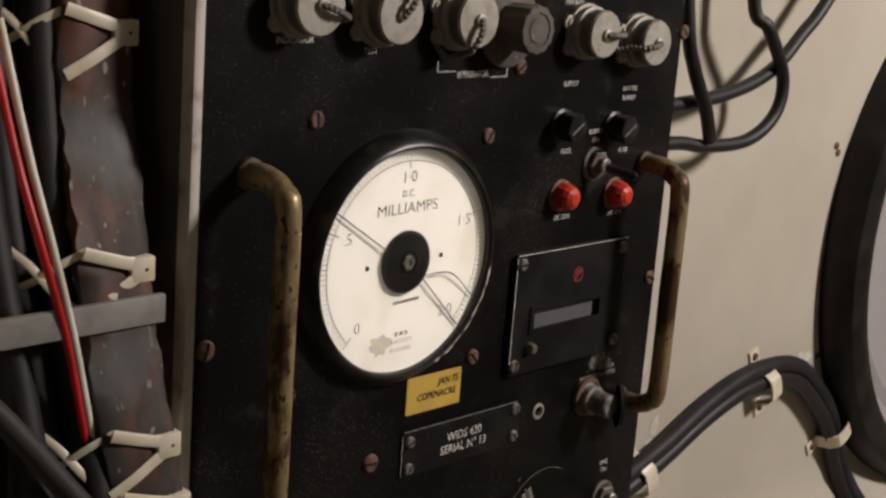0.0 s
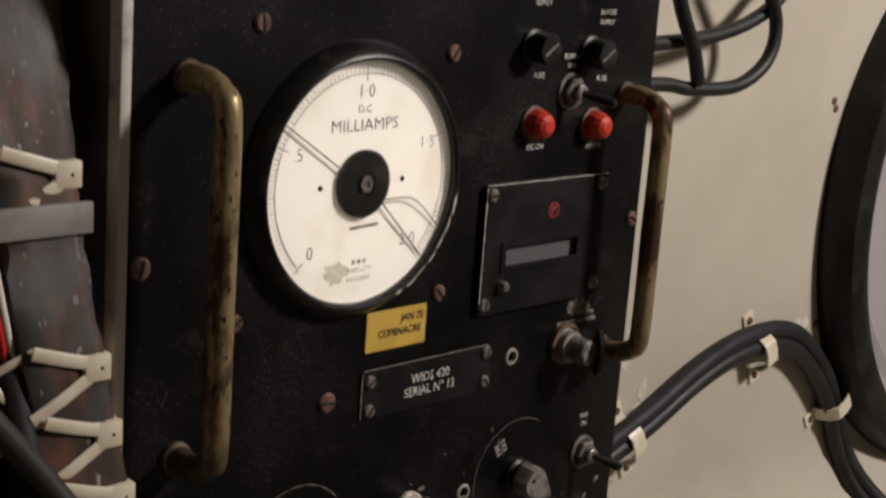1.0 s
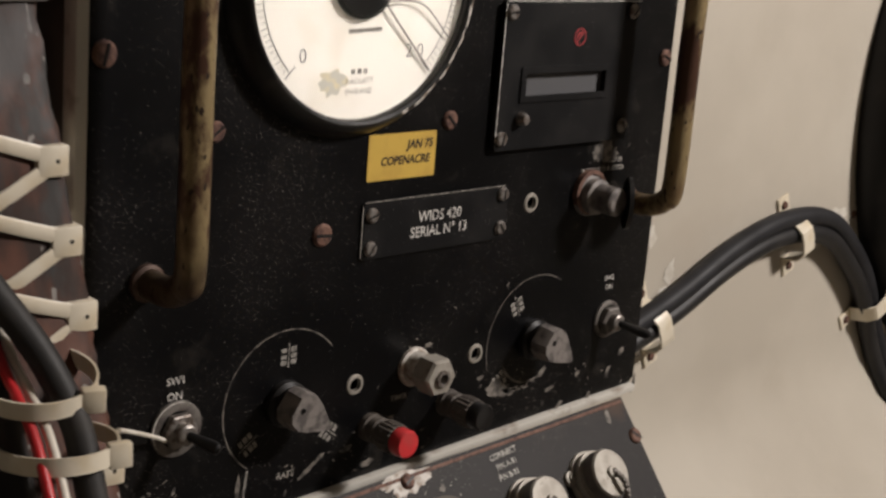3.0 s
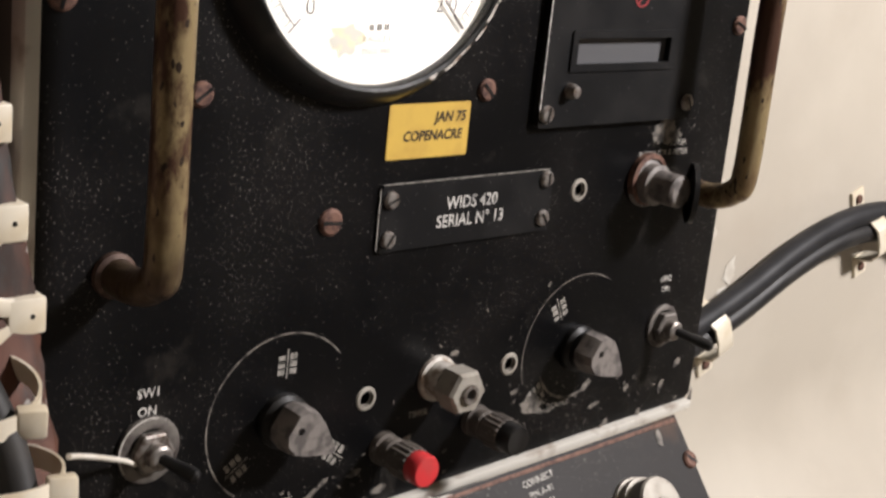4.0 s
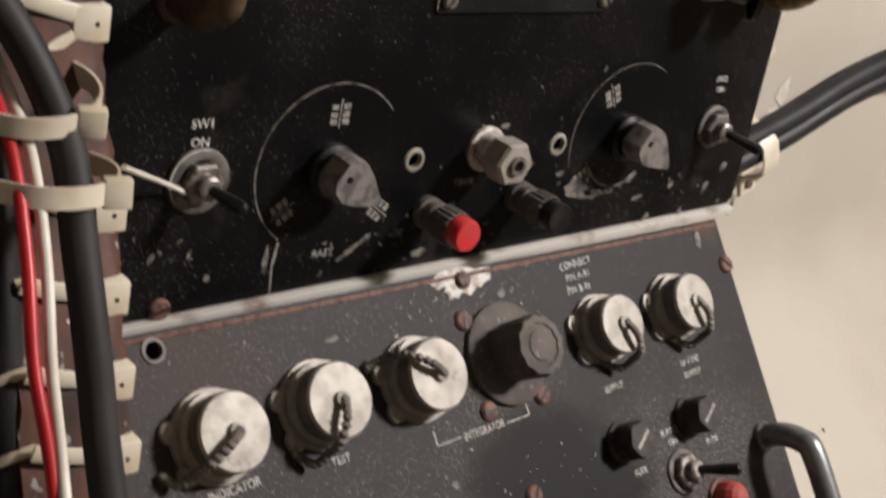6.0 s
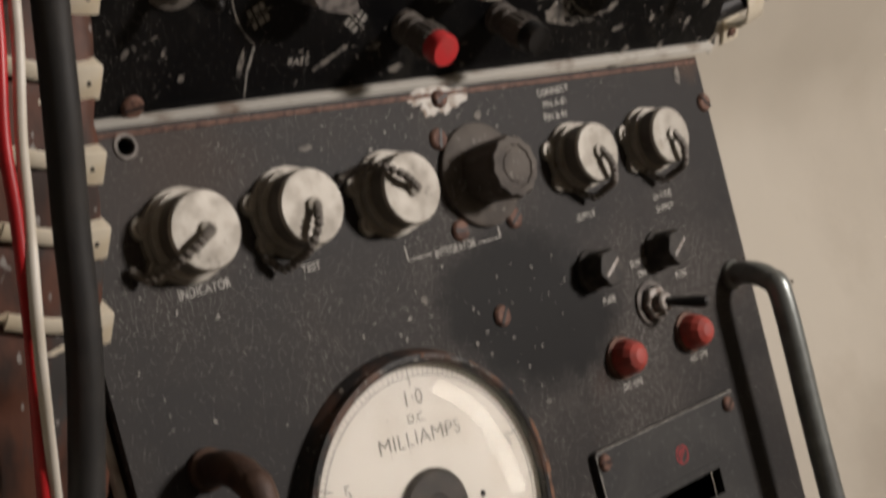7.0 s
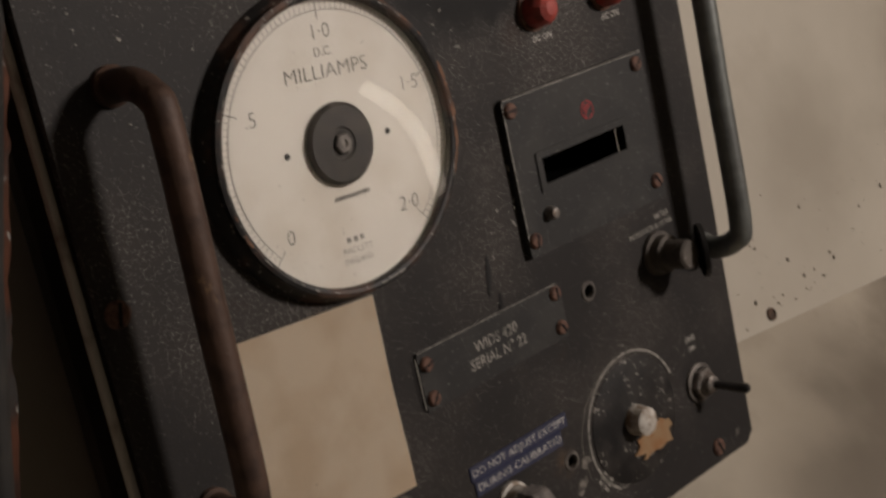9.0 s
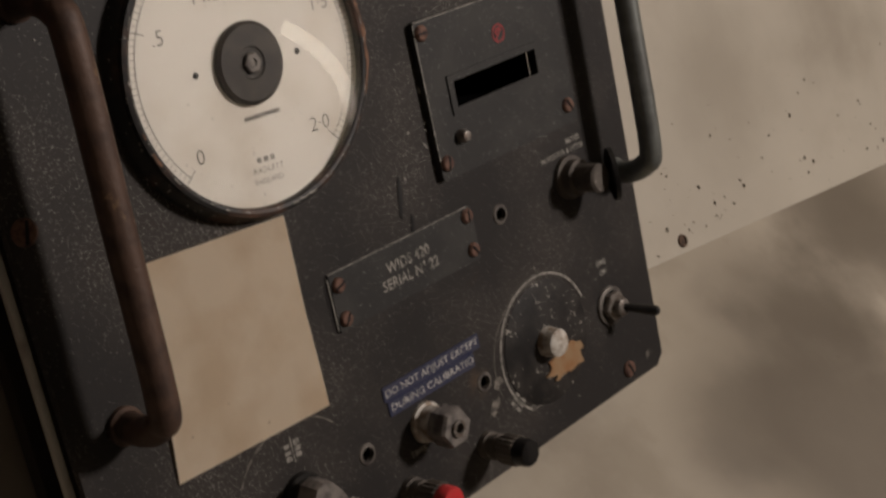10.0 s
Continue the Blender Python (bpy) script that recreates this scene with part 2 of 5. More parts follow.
soft_patch(FLANGE, (-0.21, 0.028, 0.085), 0.014, 0.036, (0.07, 0.068, 0.068), 0.01, 60, 0.85)
soft_patch(WALL_CREAM, (0.563, -0.112, -0.624), 0.0, 0.11, (0.24, 0.205, 0.155), 0.03, 16, 0.5)
soft_patch(WALL_CREAM, (0.758, -0.084, -0.599), 0.0, 0.12, (0.22, 0.185, 0.14), 0.04, 14, 0.6)
# Dark ledge blotches: stains, plus the shade at its right painted in.
soft_patch(WALL_DIRTY_SHADED, (0.372, -0.336, -0.730), 0.02, 0.080, (0.13, 0.105, 0.075), 0.03, 12, 0.5)
soft_patch(WALL_DIRTY_SHADED, (0.673, -0.231, -0.730), 0.02, 0.160, (0.11, 0.088, 0.062), 0.03, 12, 0.85)
soft_patch(WALL_DIRTY_SHADED, (0.452, -0.391, -0.730), 0.05, 0.180, (0.11, 0.088, 0.062), 0.03, 12, 0.85)
soft_patch(WALL_DIRTY_SHADED, (0.517, -0.289, -0.730), 0.02, 0.128, (0.11, 0.088, 0.062), 0.03, 12, 0.85)
GLASSY = bpy.data.materials.new("counter_window")
GLASSY.use_nodes = True
_g = GLASSY.node_tree.nodes["Principled BSDF"]
_g.inputs["Base Color"].default_value = (0.11, 0.11, 0.115, 1)
_g.inputs["Roughness"].default_value = 0.2
WORN = material("bare_worn_patch", (0.2, 0.18, 0.155), 0.7, second=(0.05, 0.045, 0.04), scale=160, amount=0.6, bump=0.3)
GLASS = bpy.data.materials.new("meter_glass")
GLASS.use_nodes = True
_g = GLASS.node_tree.nodes["Principled BSDF"]
_g.inputs["Transmission Weight"].default_value = 1.0
_g.inputs["Roughness"].default_value = 0.02
_g.inputs["IOR"].default_value = 1.45
_g.inputs["Base Color"].default_value = (0.98, 0.98, 0.96, 1)
LENS_GLOW = bpy.data.materials.new("frosted_bulb_glass")
LENS_GLOW.use_nodes = True
_g = LENS_GLOW.node_tree.nodes["Principled BSDF"]
_g.inputs["Emission Color"].default_value = (1.0, 0.88, 0.76, 1)
_g.inputs["Emission Strength"].default_value = 6.0


# ---------------------------------------------------------------- mesh tools
def obj(name, bm, mat, parent=None, label="", smooth=35):
    me = bpy.data.meshes.new(name)
    bmesh.ops.recalc_face_normals(bm, faces=bm.faces)
    bm.to_mesh(me)
    bm.free()
    me.materials.append(mat)
    if smooth:
        me.shade_smooth()
        me.set_sharp_from_angle(angle=radians(smooth))
    ob = new(name, me)
    if parent:
        ob.parent = parent
    if label:
        ob["label"] = label
    return ob


def part(name, bm, mat, parent, label="", smooth=35):
    return obj(name, bm, mat, parent, label, smooth)


def empty(name, m, label, category, group="", kind=""):
    e = new(name)
    e.empty_display_size = 0.02
    e.matrix_world = m
    return tagged(e, label, category, group, kind)


def lathe(u, v, prof, n=32, bm=None, squash=1.0):
    """Turned form whose axis stands out of the panel: prof holds (radius, height) from base to tip."""
    bm = bm or bmesh.new()
    rings = []
    for r, w in prof:
        if r < 1e-6:
            rings.append([bm.verts.new((u, -w, v))])
        else:
            rings.append([bm.verts.new((u + r * math.cos(a), -w, v + squash * r * math.sin(a))) for a in [2 * math.pi * k / n for k in range(n)]])
    for a, b in zip(rings, rings[1:]):
        for k in range(n):
            q = [a[k % len(a)], a[(k + 1) % len(a)], b[(k + 1) % len(b)], b[k % len(b)]]
            q = list(dict.fromkeys(q))
            if len(q) > 2:
                bm.faces.new(q)
    return bm


def box(x0, x1, y0, y1, z0, z1, bevel=0.0, bm=None, seg=2):
    bm = bm or bmesh.new()
    vs = [bm.verts.new((x, y, z)) for x in (x0, x1) for y in (y0, y1) for z in (z0, z1)]
    fs = [(0, 1, 3, 2), (4, 6, 7, 5), (0, 4, 5, 1), (2, 3, 7, 6), (0, 2, 6, 4), (1, 5, 7, 3)]
    faces = [bm.faces.new([vs[i] for i in f]) for f in fs]
    if bevel:
        es = list({e for f in faces for e in f.edges})
        bmesh.ops.bevel(bm, geom=es, offset=bevel, segments=seg, affect="EDGES", profile=0.5)
    return bm


def spline(pts, per=8):
    """A smooth line through the points."""
    p = [Vector(q) for q in pts]
    p = [2 * p[0] - p[1]] + p + [2 * p[-1] - p[-2]]
    out = []
    for i in range(1, len(p) - 2):
        for k in range(per):
            t = k / per
            a, b, c, d = p[i - 1], p[i], p[i + 1], p[i + 2]
            out.append(0.5 * (2 * b + (c - a) * t + (2 * a - 5 * b + 4 * c - d) * t * t + (3 * b - a - 3 * c + d) * t ** 3))
    out.append(p[-2])
    return out


def tube(pts, r, n=12, per=8, bm=None, wide=1.0, up=None):
    """A round rod along a smooth line; wide flattens it into a strip across its way."""
    bm = bm or bmesh.new()
    line = spline(pts, per) if per > 1 else [Vector(q) for q in pts]
    side = None
    rings = []
    for i, c in enumerate(line):
        d = (line[min(i + 1, len(line) - 1)] - line[max(i - 1, 0)]).normalized()
        if up is not None:
            side = d.cross(Vector(up)).normalized()
        elif side is None:
            side = d.cross(Vector((0.31, 0.17, 0.93)))
            side.normalize()
        else:
            side = (side - d * side.dot(d)).normalized()
        o = d.cross(side)
        rings.append([bm.verts.new(c + side * r * wide * math.cos(2 * math.pi * k / n) + o * r * math.sin(2 * math.pi * k / n)) for k in range(n)])
    for a, b in zip(rings, rings[1:]):
        for k in range(n):
            bm.faces.new((a[k], a[(k + 1) % n], b[(k + 1) % n], b[k]))
    bm.faces.new(rings[0])
    bm.faces.new(rings[-1][::-1])
    return bm


def loop_rect(u0, u1, v0, v1, r=0.0, n=5):
    if r <= 0:
        return [(u0, v0), (u1, v0), (u1, v1), (u0, v1)]
    out = []
    for cx, cz, a0 in ((u1 - r, v1 - r, 0), (u0 + r, v1 - r, 90), (u0 + r, v0 + r, 180), (u1 - r, v0 + r, 270)):
        out += [(cx + r * math.cos(radians(a0 + 90 * k / n)), cz + r * math.sin(radians(a0 + 90 * k / n))) for k in range(n + 1)]
    return out


def loop_circle(u, v, r, n=20):
    return [(u + r * math.cos(2 * math.pi * k / n), v + r * math.sin(2 * math.pi * k / n)) for k in range(n)]


def sheet(outer, holes, w0, w1):
    """A flat plate from height w0 to w1 with holes bored through."""
    bm = bmesh.new()
    front, back, edges = [], [], []
    for lp in [outer] + holes:
        vf = [bm.verts.new((u, -w1, v)) for u, v in lp]
        edges += [bm.edges.new((vf[k], vf[(k + 1) % len(vf)])) for k in range(len(vf))]
        front.append(vf)
    bmesh.ops.triangle_fill(bm, edges=edges, use_beauty=True, use_dissolve=False)
    for vf in front:
        vb = [bm.verts.new((v.co.x, -w0, v.co.z)) for v in vf]
        for k in range(len(vf)):
            j = (k + 1) % len(vf)
            bm.faces.new((vf[k], vf[j], vb[j], vb[k]))
    return bm


def text(body, size, u, v, w, align="CENTER", turn=0.0, shear=0.0, bm=None, thick=0.0, width=0.0):
    """Lettering lying on the panel at height w."""
    c = bpy.data.curves.new("lettering", "FONT")
    c.body, c.size, c.align_x, c.align_y, c.shear, c.offset = body, size, align, "CENTER", shear, thick
    c.resolution_u = 3
    tmp = bpy.data.objects.new("lettering", c)
    scene.collection.objects.link(tmp)
    bpy.context.view_layer.update()
    me = bpy.data.meshes.new_from_object(tmp.evaluated_get(bpy.context.evaluated_depsgraph_get()))
    bpy.data.objects.remove(tmp)
    k = 1.0
    if width and len(me.vertices):
        xs = [q.co.x for q in me.vertices]
        k = width / (max(xs) - min(xs))
    me.transform(pose(u, -w, v, 90, 0, 0) @ pose(0, 0, 0, 0, 0, turn) @ Matrix.Diagonal((k, 1, 1, 1)))
    bm = bm or bmesh.new()
    bm.from_mesh(me)
    bpy.data.meshes.remove(me)
    return bm


def bars(bm, u, v, w, length, height, n=5, turn=0.0):
    """Unreadable print: short strokes in a row."""
    bm = bm or bmesh.new()
    rng = random.Random(round(1e4 * (u + 3 * v + length)))
    x = -length / 2
    step = length / n
    ca, sa = math.cos(radians(turn)), math.sin(radians(turn))
    for k in range(n):
        a, b = x + k * step, x + k * step + step * (0.6 + 0.25 * rng.random())
        q = [(a, -height / 2), (b, -height / 2), (b, height / 2), (a, height / 2)]
        bm.faces.new([bm.verts.new((u + ca * i - sa * j, -w, v + sa * i + ca * j)) for i, j in q])
    return bm


def stroke(bm, a, b, w, thick=0.0005):
    """A thin painted line between two places on the panel."""
    bm = bm or bmesh.new()
    a, b = Vector(a), Vector(b)
    d = (b - a).normalized() * thick / 2
    n = Vector((-d.y, d.x))
    bm.faces.new([bm.verts.new((q.x, -w, q.y)) for q in (a - n, b - n, b + n, a + n)])
    return bm


def ragged(n, rng):
    """Radii of an uneven torn or chipped outline."""
    ph = [(k, rng.uniform(0, 6.3), rng.uniform(0.3, 1.0) / k ** 0.7) for k in (2, 3, 5, 8, 11)]
    return [1.0 + 0.36 * sum(h * math.sin(k * 2 * math.pi * i / n + p) for k, p, h in ph) + rng.uniform(-0.12, 0.12) for i in range(n)]


def arc(bm, u, v, r, a0, a1, w, thick=0.0005, n=48):
    bm = bm or bmesh.new()
    rows = []
    for k in range(n + 1):
        a = radians(a0 + (a1 - a0) * k / n)
        rows.append([bm.verts.new((u + q * math.cos(a), -w, v + q * math.sin(a))) for q in (r - thick / 2, r + thick / 2)])
    for p, q in zip(rows, rows[1:]):
        bm.faces.new((p[0], p[1], q[1], q[0]))
    return bm


def pushed(bm, m):
    bmesh.ops.transform(bm, matrix=m, verts=bm.verts)
    return bm


# ---------------------------------------------------------------- fittings
def screw(u, v, w, mat, parent, r=0.0052, turn=30):
    bm = lathe(u, v, [(r, w), (r, w + 0.0012), (r * 0.8, w + 0.0024), (0, w + 0.0028)], 16)
    s = part("screw", bm, mat, parent)
    a = Vector((math.cos(radians(turn)), math.sin(radians(turn)))) * r * 0.85
    b = Vector((u, v))
    part("slot", stroke(None, b - a, b + a, w + 0.00295, r * 0.28), BAKELITE, s, smooth=0)
    return s


def handle(u, v0, v1, out, mat, parent, label, r=0.0075, lean=0.0):
    k = 0.02
    pts = [(u, -0.0, v1), (u, -(out - k), v1), (u, -(out - k * 0.3), v1 - k * 0.3), (u, -out, v1 - k), (u, -out, (v0 + v1) / 2), (u, -out, v0 + k), (u, -(out - k * 0.3), v0 + k * 0.3), (u, -(out - k), v0), (u, 0, v0)]
    pts = [(x + lean * (z - v0) / (v1 - v0), y, z) for x, y, z in pts]
    h = part("handle", tube(pts, r, 16, 7), mat, parent, label)
    for v in (v0, v1):
        part("ferrule", lathe(u + (lean if v == v1 else 0), v, [(r * 1.25, 0.0), (r * 1.25, 0.003), (r * 1.02, 0.0045)], 20), HANDLE_RUST if mat is HANDLE_BRASS else mat, h)
    return h


def toggle(u, v, parent, tip, tall=0.03, dust=False, wide=1.0):
    """Bat-handle switch with lock nut and washer. tip: how far the lever leans."""
    base = part("toggle_switch", lathe(u, v, [(0.0135 * wide, 0.0), (0.0135 * wide, 0.0016), (0.0125 * wide, 0.0022), (0.0105, 0.0022)], 28), CAP_DARK, parent, "toggle switch with hex nut and black lever")
    if wide > 1.0:
        part("worn_rim", arc(None, u, v, 0.0131 * wide, 60, 215, 0.0023, 0.0009, 24), PRINT_MID, base, smooth=0)
    bm = lathe(u, v, [(0.0098, 0.0015), (0.0105, 0.0022), (0.0105, 0.0062), (0.0095, 0.007), (0.0062, 0.0071)], 6)
    part("lock_nut", bm, CAP_DARK if not dust else SCREW_STEEL, base, smooth=20)
    part("bushing", lathe(u, v, [(0.0058, 0.006), (0.0058, 0.012), (0.0045, 0.013), (0, 0.013)], 20), SCREW_STEEL, base)
    e = Vector((u + tip[0], -tall, v + tip[1]))
    s = Vector((u, -0.011, v))
    bm = bmesh.new()
    d = e - s
    line = [s + d * q for q in (0, 0.25, 0.5, 0.75, 0.93, 1.0)]
    rad = [0.0026, 0.0028, 0.0032, 0.0036, 0.0034, 0.0016]
    side = d.normalized().cross(Vector((0, 0, 1))).normalized()
    o = d.normalized().cross(side)
    rings = [[bm.verts.new(c + (side * math.cos(a) + o * math.sin(a)) * q) for a in [2 * math.pi * k / 14 for k in range(14)]] for c, q in zip(line, rad)]
    for a, b in zip(rings, rings[1:]):
        for k in range(14):
            bm.faces.new((a[k], a[(k + 1) % 14], b[(k + 1) % 14], b[k]))
    bm.faces.new(rings[-1])
    part("lever", bm, BAKELITE, base)
    return base


def capped_socket(u, v, parent, chain_turn, r=0.0165, long=0.021):
    """Round socket with a screw-on dust cap kept by a bead chain."""
    base = part("capped_socket", lathe(u, v, [(r * 1.22, 0), (r * 1.22, 0.003), (r * 1.05, 0.0035), (r * 1.05, 0.005), (r * 1.14, 0.0055), (r * 1.14, 0.009), (r * 0.98, 0.0095), (r * 0.98, 0.013)], 32), CAP_METAL, parent, "socket with dull nickel dust cap and chain")
    prof = [(r, 0.0105), (r * 1.02, 0.0112), (r * 1.02, long - 0.002), (r * 0.97, long), (r * 0.6, long + 0.0003), (0, long + 0.0004)]
    cap = part("cap_barrel", lathe(u, v, prof[:3], 32), CAP_BARREL, base, "dark knurled cap barrel")
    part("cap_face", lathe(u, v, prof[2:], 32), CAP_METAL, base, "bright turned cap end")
    part("chain_rivet", lathe(u, v, [(0.0042, long), (0.0042, long + 0.0025), (0.002, long + 0.0034), (0, long + 0.0035)], 14), CAP_METAL, base)
    ca, sa = math.cos(radians(chain_turn)), math.sin(radians(chain_turn))
    tx, tz = ca, sa
    pts = [(u, -(long + 0.003), v), (u + 0.5 * r * tx, -(long + 0.006), v + 0.5 * r * tz), (u + 1.1 * r * tx, -(long + 0.002), v + 1.1 * r * tz),
           (u + 1.35 * r * tx, -0.014, v + 1.35 * r * tz), (u + 1.45 * r * tx - 0.004, -0.0065, v + 1.4 * r * tz - 0.002), (u + 1.2 * r * tx - 0.012, -0.003, v + 1.1 * r * tz)]
    line = spline(pts, 6)
    bm = bmesh.new()
    for i, c in enumerate(line):
        if i % 2 == 0:
            bmesh.ops.create_icosphere(bm, subdivisions=1, radius=0.0027, matrix=Matrix.Translation(c))
    tube(line, 0.0012, 6, 1, bm)
    part("chain", bm, CAP_BARREL, base)
    for a in (160, 215):
        eu, ev = u + 1.2 * r * math.cos(radians(a)), v + 1.2 * r * math.sin(radians(a))
        part("fixing_ear", lathe(eu, ev, [(0.0055, 0.0), (0.0055, 0.0028), (0.0035, 0.003), (0.003, 0.0044), (0, 0.0046)], 14), CAP_METAL, base)
    return base


def pointer_knob(u, v, parent, turn, mat, r=0.0145):
    """Bar knob: a round skirt with a raised pointed grip."""
    k = part("pointer_knob", lathe(u, v, [(r * 0.95, 0.0), (r * 0.95, 0.004), (r * 0.8, 0.006), (r * 0.8, 0.014)], 28), BAKELITE, parent, "grey pointer knob, worn")
    out = [(-0.95, 0.42), (-0.7, 0.72), (-0.2, 0.85), (0.35, 0.66), (1.35, 0.12), (1.42, 0.0), (1.35, -0.12), (0.35, -0.66), (-0.2, -0.85), (-0.7, -0.72), (-0.95, -0.42)]
    bm = bmesh.new()
    ca, sa = math.cos(radians(turn)), math.sin(radians(turn))
    lay = []
    for w, f in ((0.012, 1.0), (0.02, 0.98), (0.0245, 0.9)):
        lay.append([bm.verts.new((u + r * f * (ca * x - sa * y), -w, v + r * f * (sa * x + ca * y))) for x, y in out])
    for a, b in zip(lay, lay[1:]):
        for i in range(len(out)):
            j = (i + 1) % len(out)
            bm.faces.new((a[i], a[j], b[j], b[i]))
    bm.faces.new(lay[-1])
    bm.faces.new(lay[0][::-1])
    part("grip", bm, mat, k, smooth=30)
    part("set_screw", lathe(u - 0.5 * r * ca, v - 0.5 * r * sa, [(0.0018, 0.0243), (0.0018, 0.0248), (0, 0.0248)], 10), BAKELITE, k)
    return k


def binding_post(u, v, parent, tip_mat, label):
    prof = [(0.009, 0), (0.009, 0.004), (0.0075, 0.0045), (0.0075, 0.0075), (0.0085, 0.008), (0.0085, 0.011), (0.0075, 0.0115), (0.0075, 0.015)]
    p = part("binding_post", lathe(u, v, prof, 24), BAKELITE_DUSTY, parent, label)
    bm = bmesh.new()
    n = 40
    rings = [[bm.verts.new((u + q * math.cos(a), -w, v + q * math.sin(a))) for k in range(n) for a in [2 * math.pi * k / n] for q in [r0 * (1.04 if k % 2 else 0.97)]] for r0, w in ((0.0088, 0.0148), (0.0094, 0.0155), (0.0094, 0.026), (0.0088, 0.0268))]
    for a, b in zip(rings, rings[1:]):
        for k in range(n):
            bm.faces.new((a[k], a[(k + 1) % n], b[(k + 1) % n], b[k]))
    part("knurled_nut", bm, BAKELITE_DUSTY, p, smooth=20)
    part("end_cap", lathe(u, v, [(0.0084, 0.0265), (0.0086, 0.0275), (0.0086, 0.034), (0.0078, 0.0355), (0, 0.036)], 24), tip_mat, p)
    return p


def hex_socket(u, v, parent, mat):
    s = part("coaxial_socket", lathe(u, v, [(0.0125, 0), (0.0125, 0.002), (0.0108, 0.003), (0.0108, 0.012)], 28), CHIPPED, parent, "coaxial socket with hexagonal nut")
    part("hex_nut", lathe(u, v, [(0.0112, 0.0115), (0.0125, 0.0125), (0.0125, 0.024), (0.0112, 0.026), (0.0046, 0.0262), (0.0046, 0.021), (0, 0.021)], 6), mat, s, smooth=20)
    part("contact", lathe(u, v, [(0.0052, 0.0264), (0.0052, 0.028), (0.0032, 0.028), (0.0032, 0.02), (0, 0.02)], 18), SCREW_STEEL, s)
    return s


def fuse_holder(u, v, parent, mat):
    f = part("fuse_holder", lathe(u, v, [(0.0125, 0), (0.0125, 0.002), (0.0105, 0.003), (0.0105, 0.007)], 24), mat, parent, "black fuse holder with slotted cap")
    bm = bmesh.new()
    n = 24
    rings = [[bm.verts.new((u + r0 * (1.03 if k % 4 < 2 else 0.95) * math.cos(2 * math.pi * k / n), -w, v + r0 * (1.03 if k % 4 < 2 else 0.95) * math.sin(2 * math.pi * k / n))) for k in range(n)] for r0, w in ((0.0105, 0.0065), (0.0108, 0.015), (0.0098, 0.0172), (0.004, 0.0174))]
    for a, b in zip(rings, rings[1:]):
        for k in range(n):
            bm.faces.new((a[k], a[(k + 1) % n], b[(k + 1) % n], b[k]))
    bm.faces.new(rings[-1])
    part("fuse_cap", bm, mat, f, smooth=25)
    part("slot", stroke(None, (u - 0.006, v - 0.004), (u + 0.006, v + 0.004), 0.01755, 0.0018), SCREW_STEEL, f, smooth=0)
    return f


def indicator_lamp(u, v, parent, mat):
    l = part("indicator_lamp", lathe(u, v, [(0.0125, 0), (0.0125, 0.0018), (0.011, 0.0026), (0.0105, 0.0026)], 28), SCREW_RUST, parent, "red faceted indicator lamp")
    bm = bmesh.new()
    n = 24
    rings = [[bm.verts.new((u + r0 * (1.0 if k % 2 else 0.95) * math.cos(2 * math.pi * k / n), -w, v + r0 * (1.0 if k % 2 else 0.95) * math.sin(2 * math.pi * k / n))) for k in range(n)] for r0, w in ((0.0105, 0.002), (0.0107, 0.006), (0.0098, 0.0105), (0.0078, 0.0142), (0.0045, 0.0165))]
    tipv = bm.verts.new((u, -0.0172, v))
    for a, b in zip(rings, rings[1:]):
        for k in range(n):
            bm.faces.new((a[k], a[(k + 1) % n], b[(k + 1) % n], b[k]))
    for k in range(n):
        bm.faces.new((rings[-1][k], rings[-1][(k + 1) % n], tipv))
    part("lens", bm, mat, l, smooth=15)
    return l


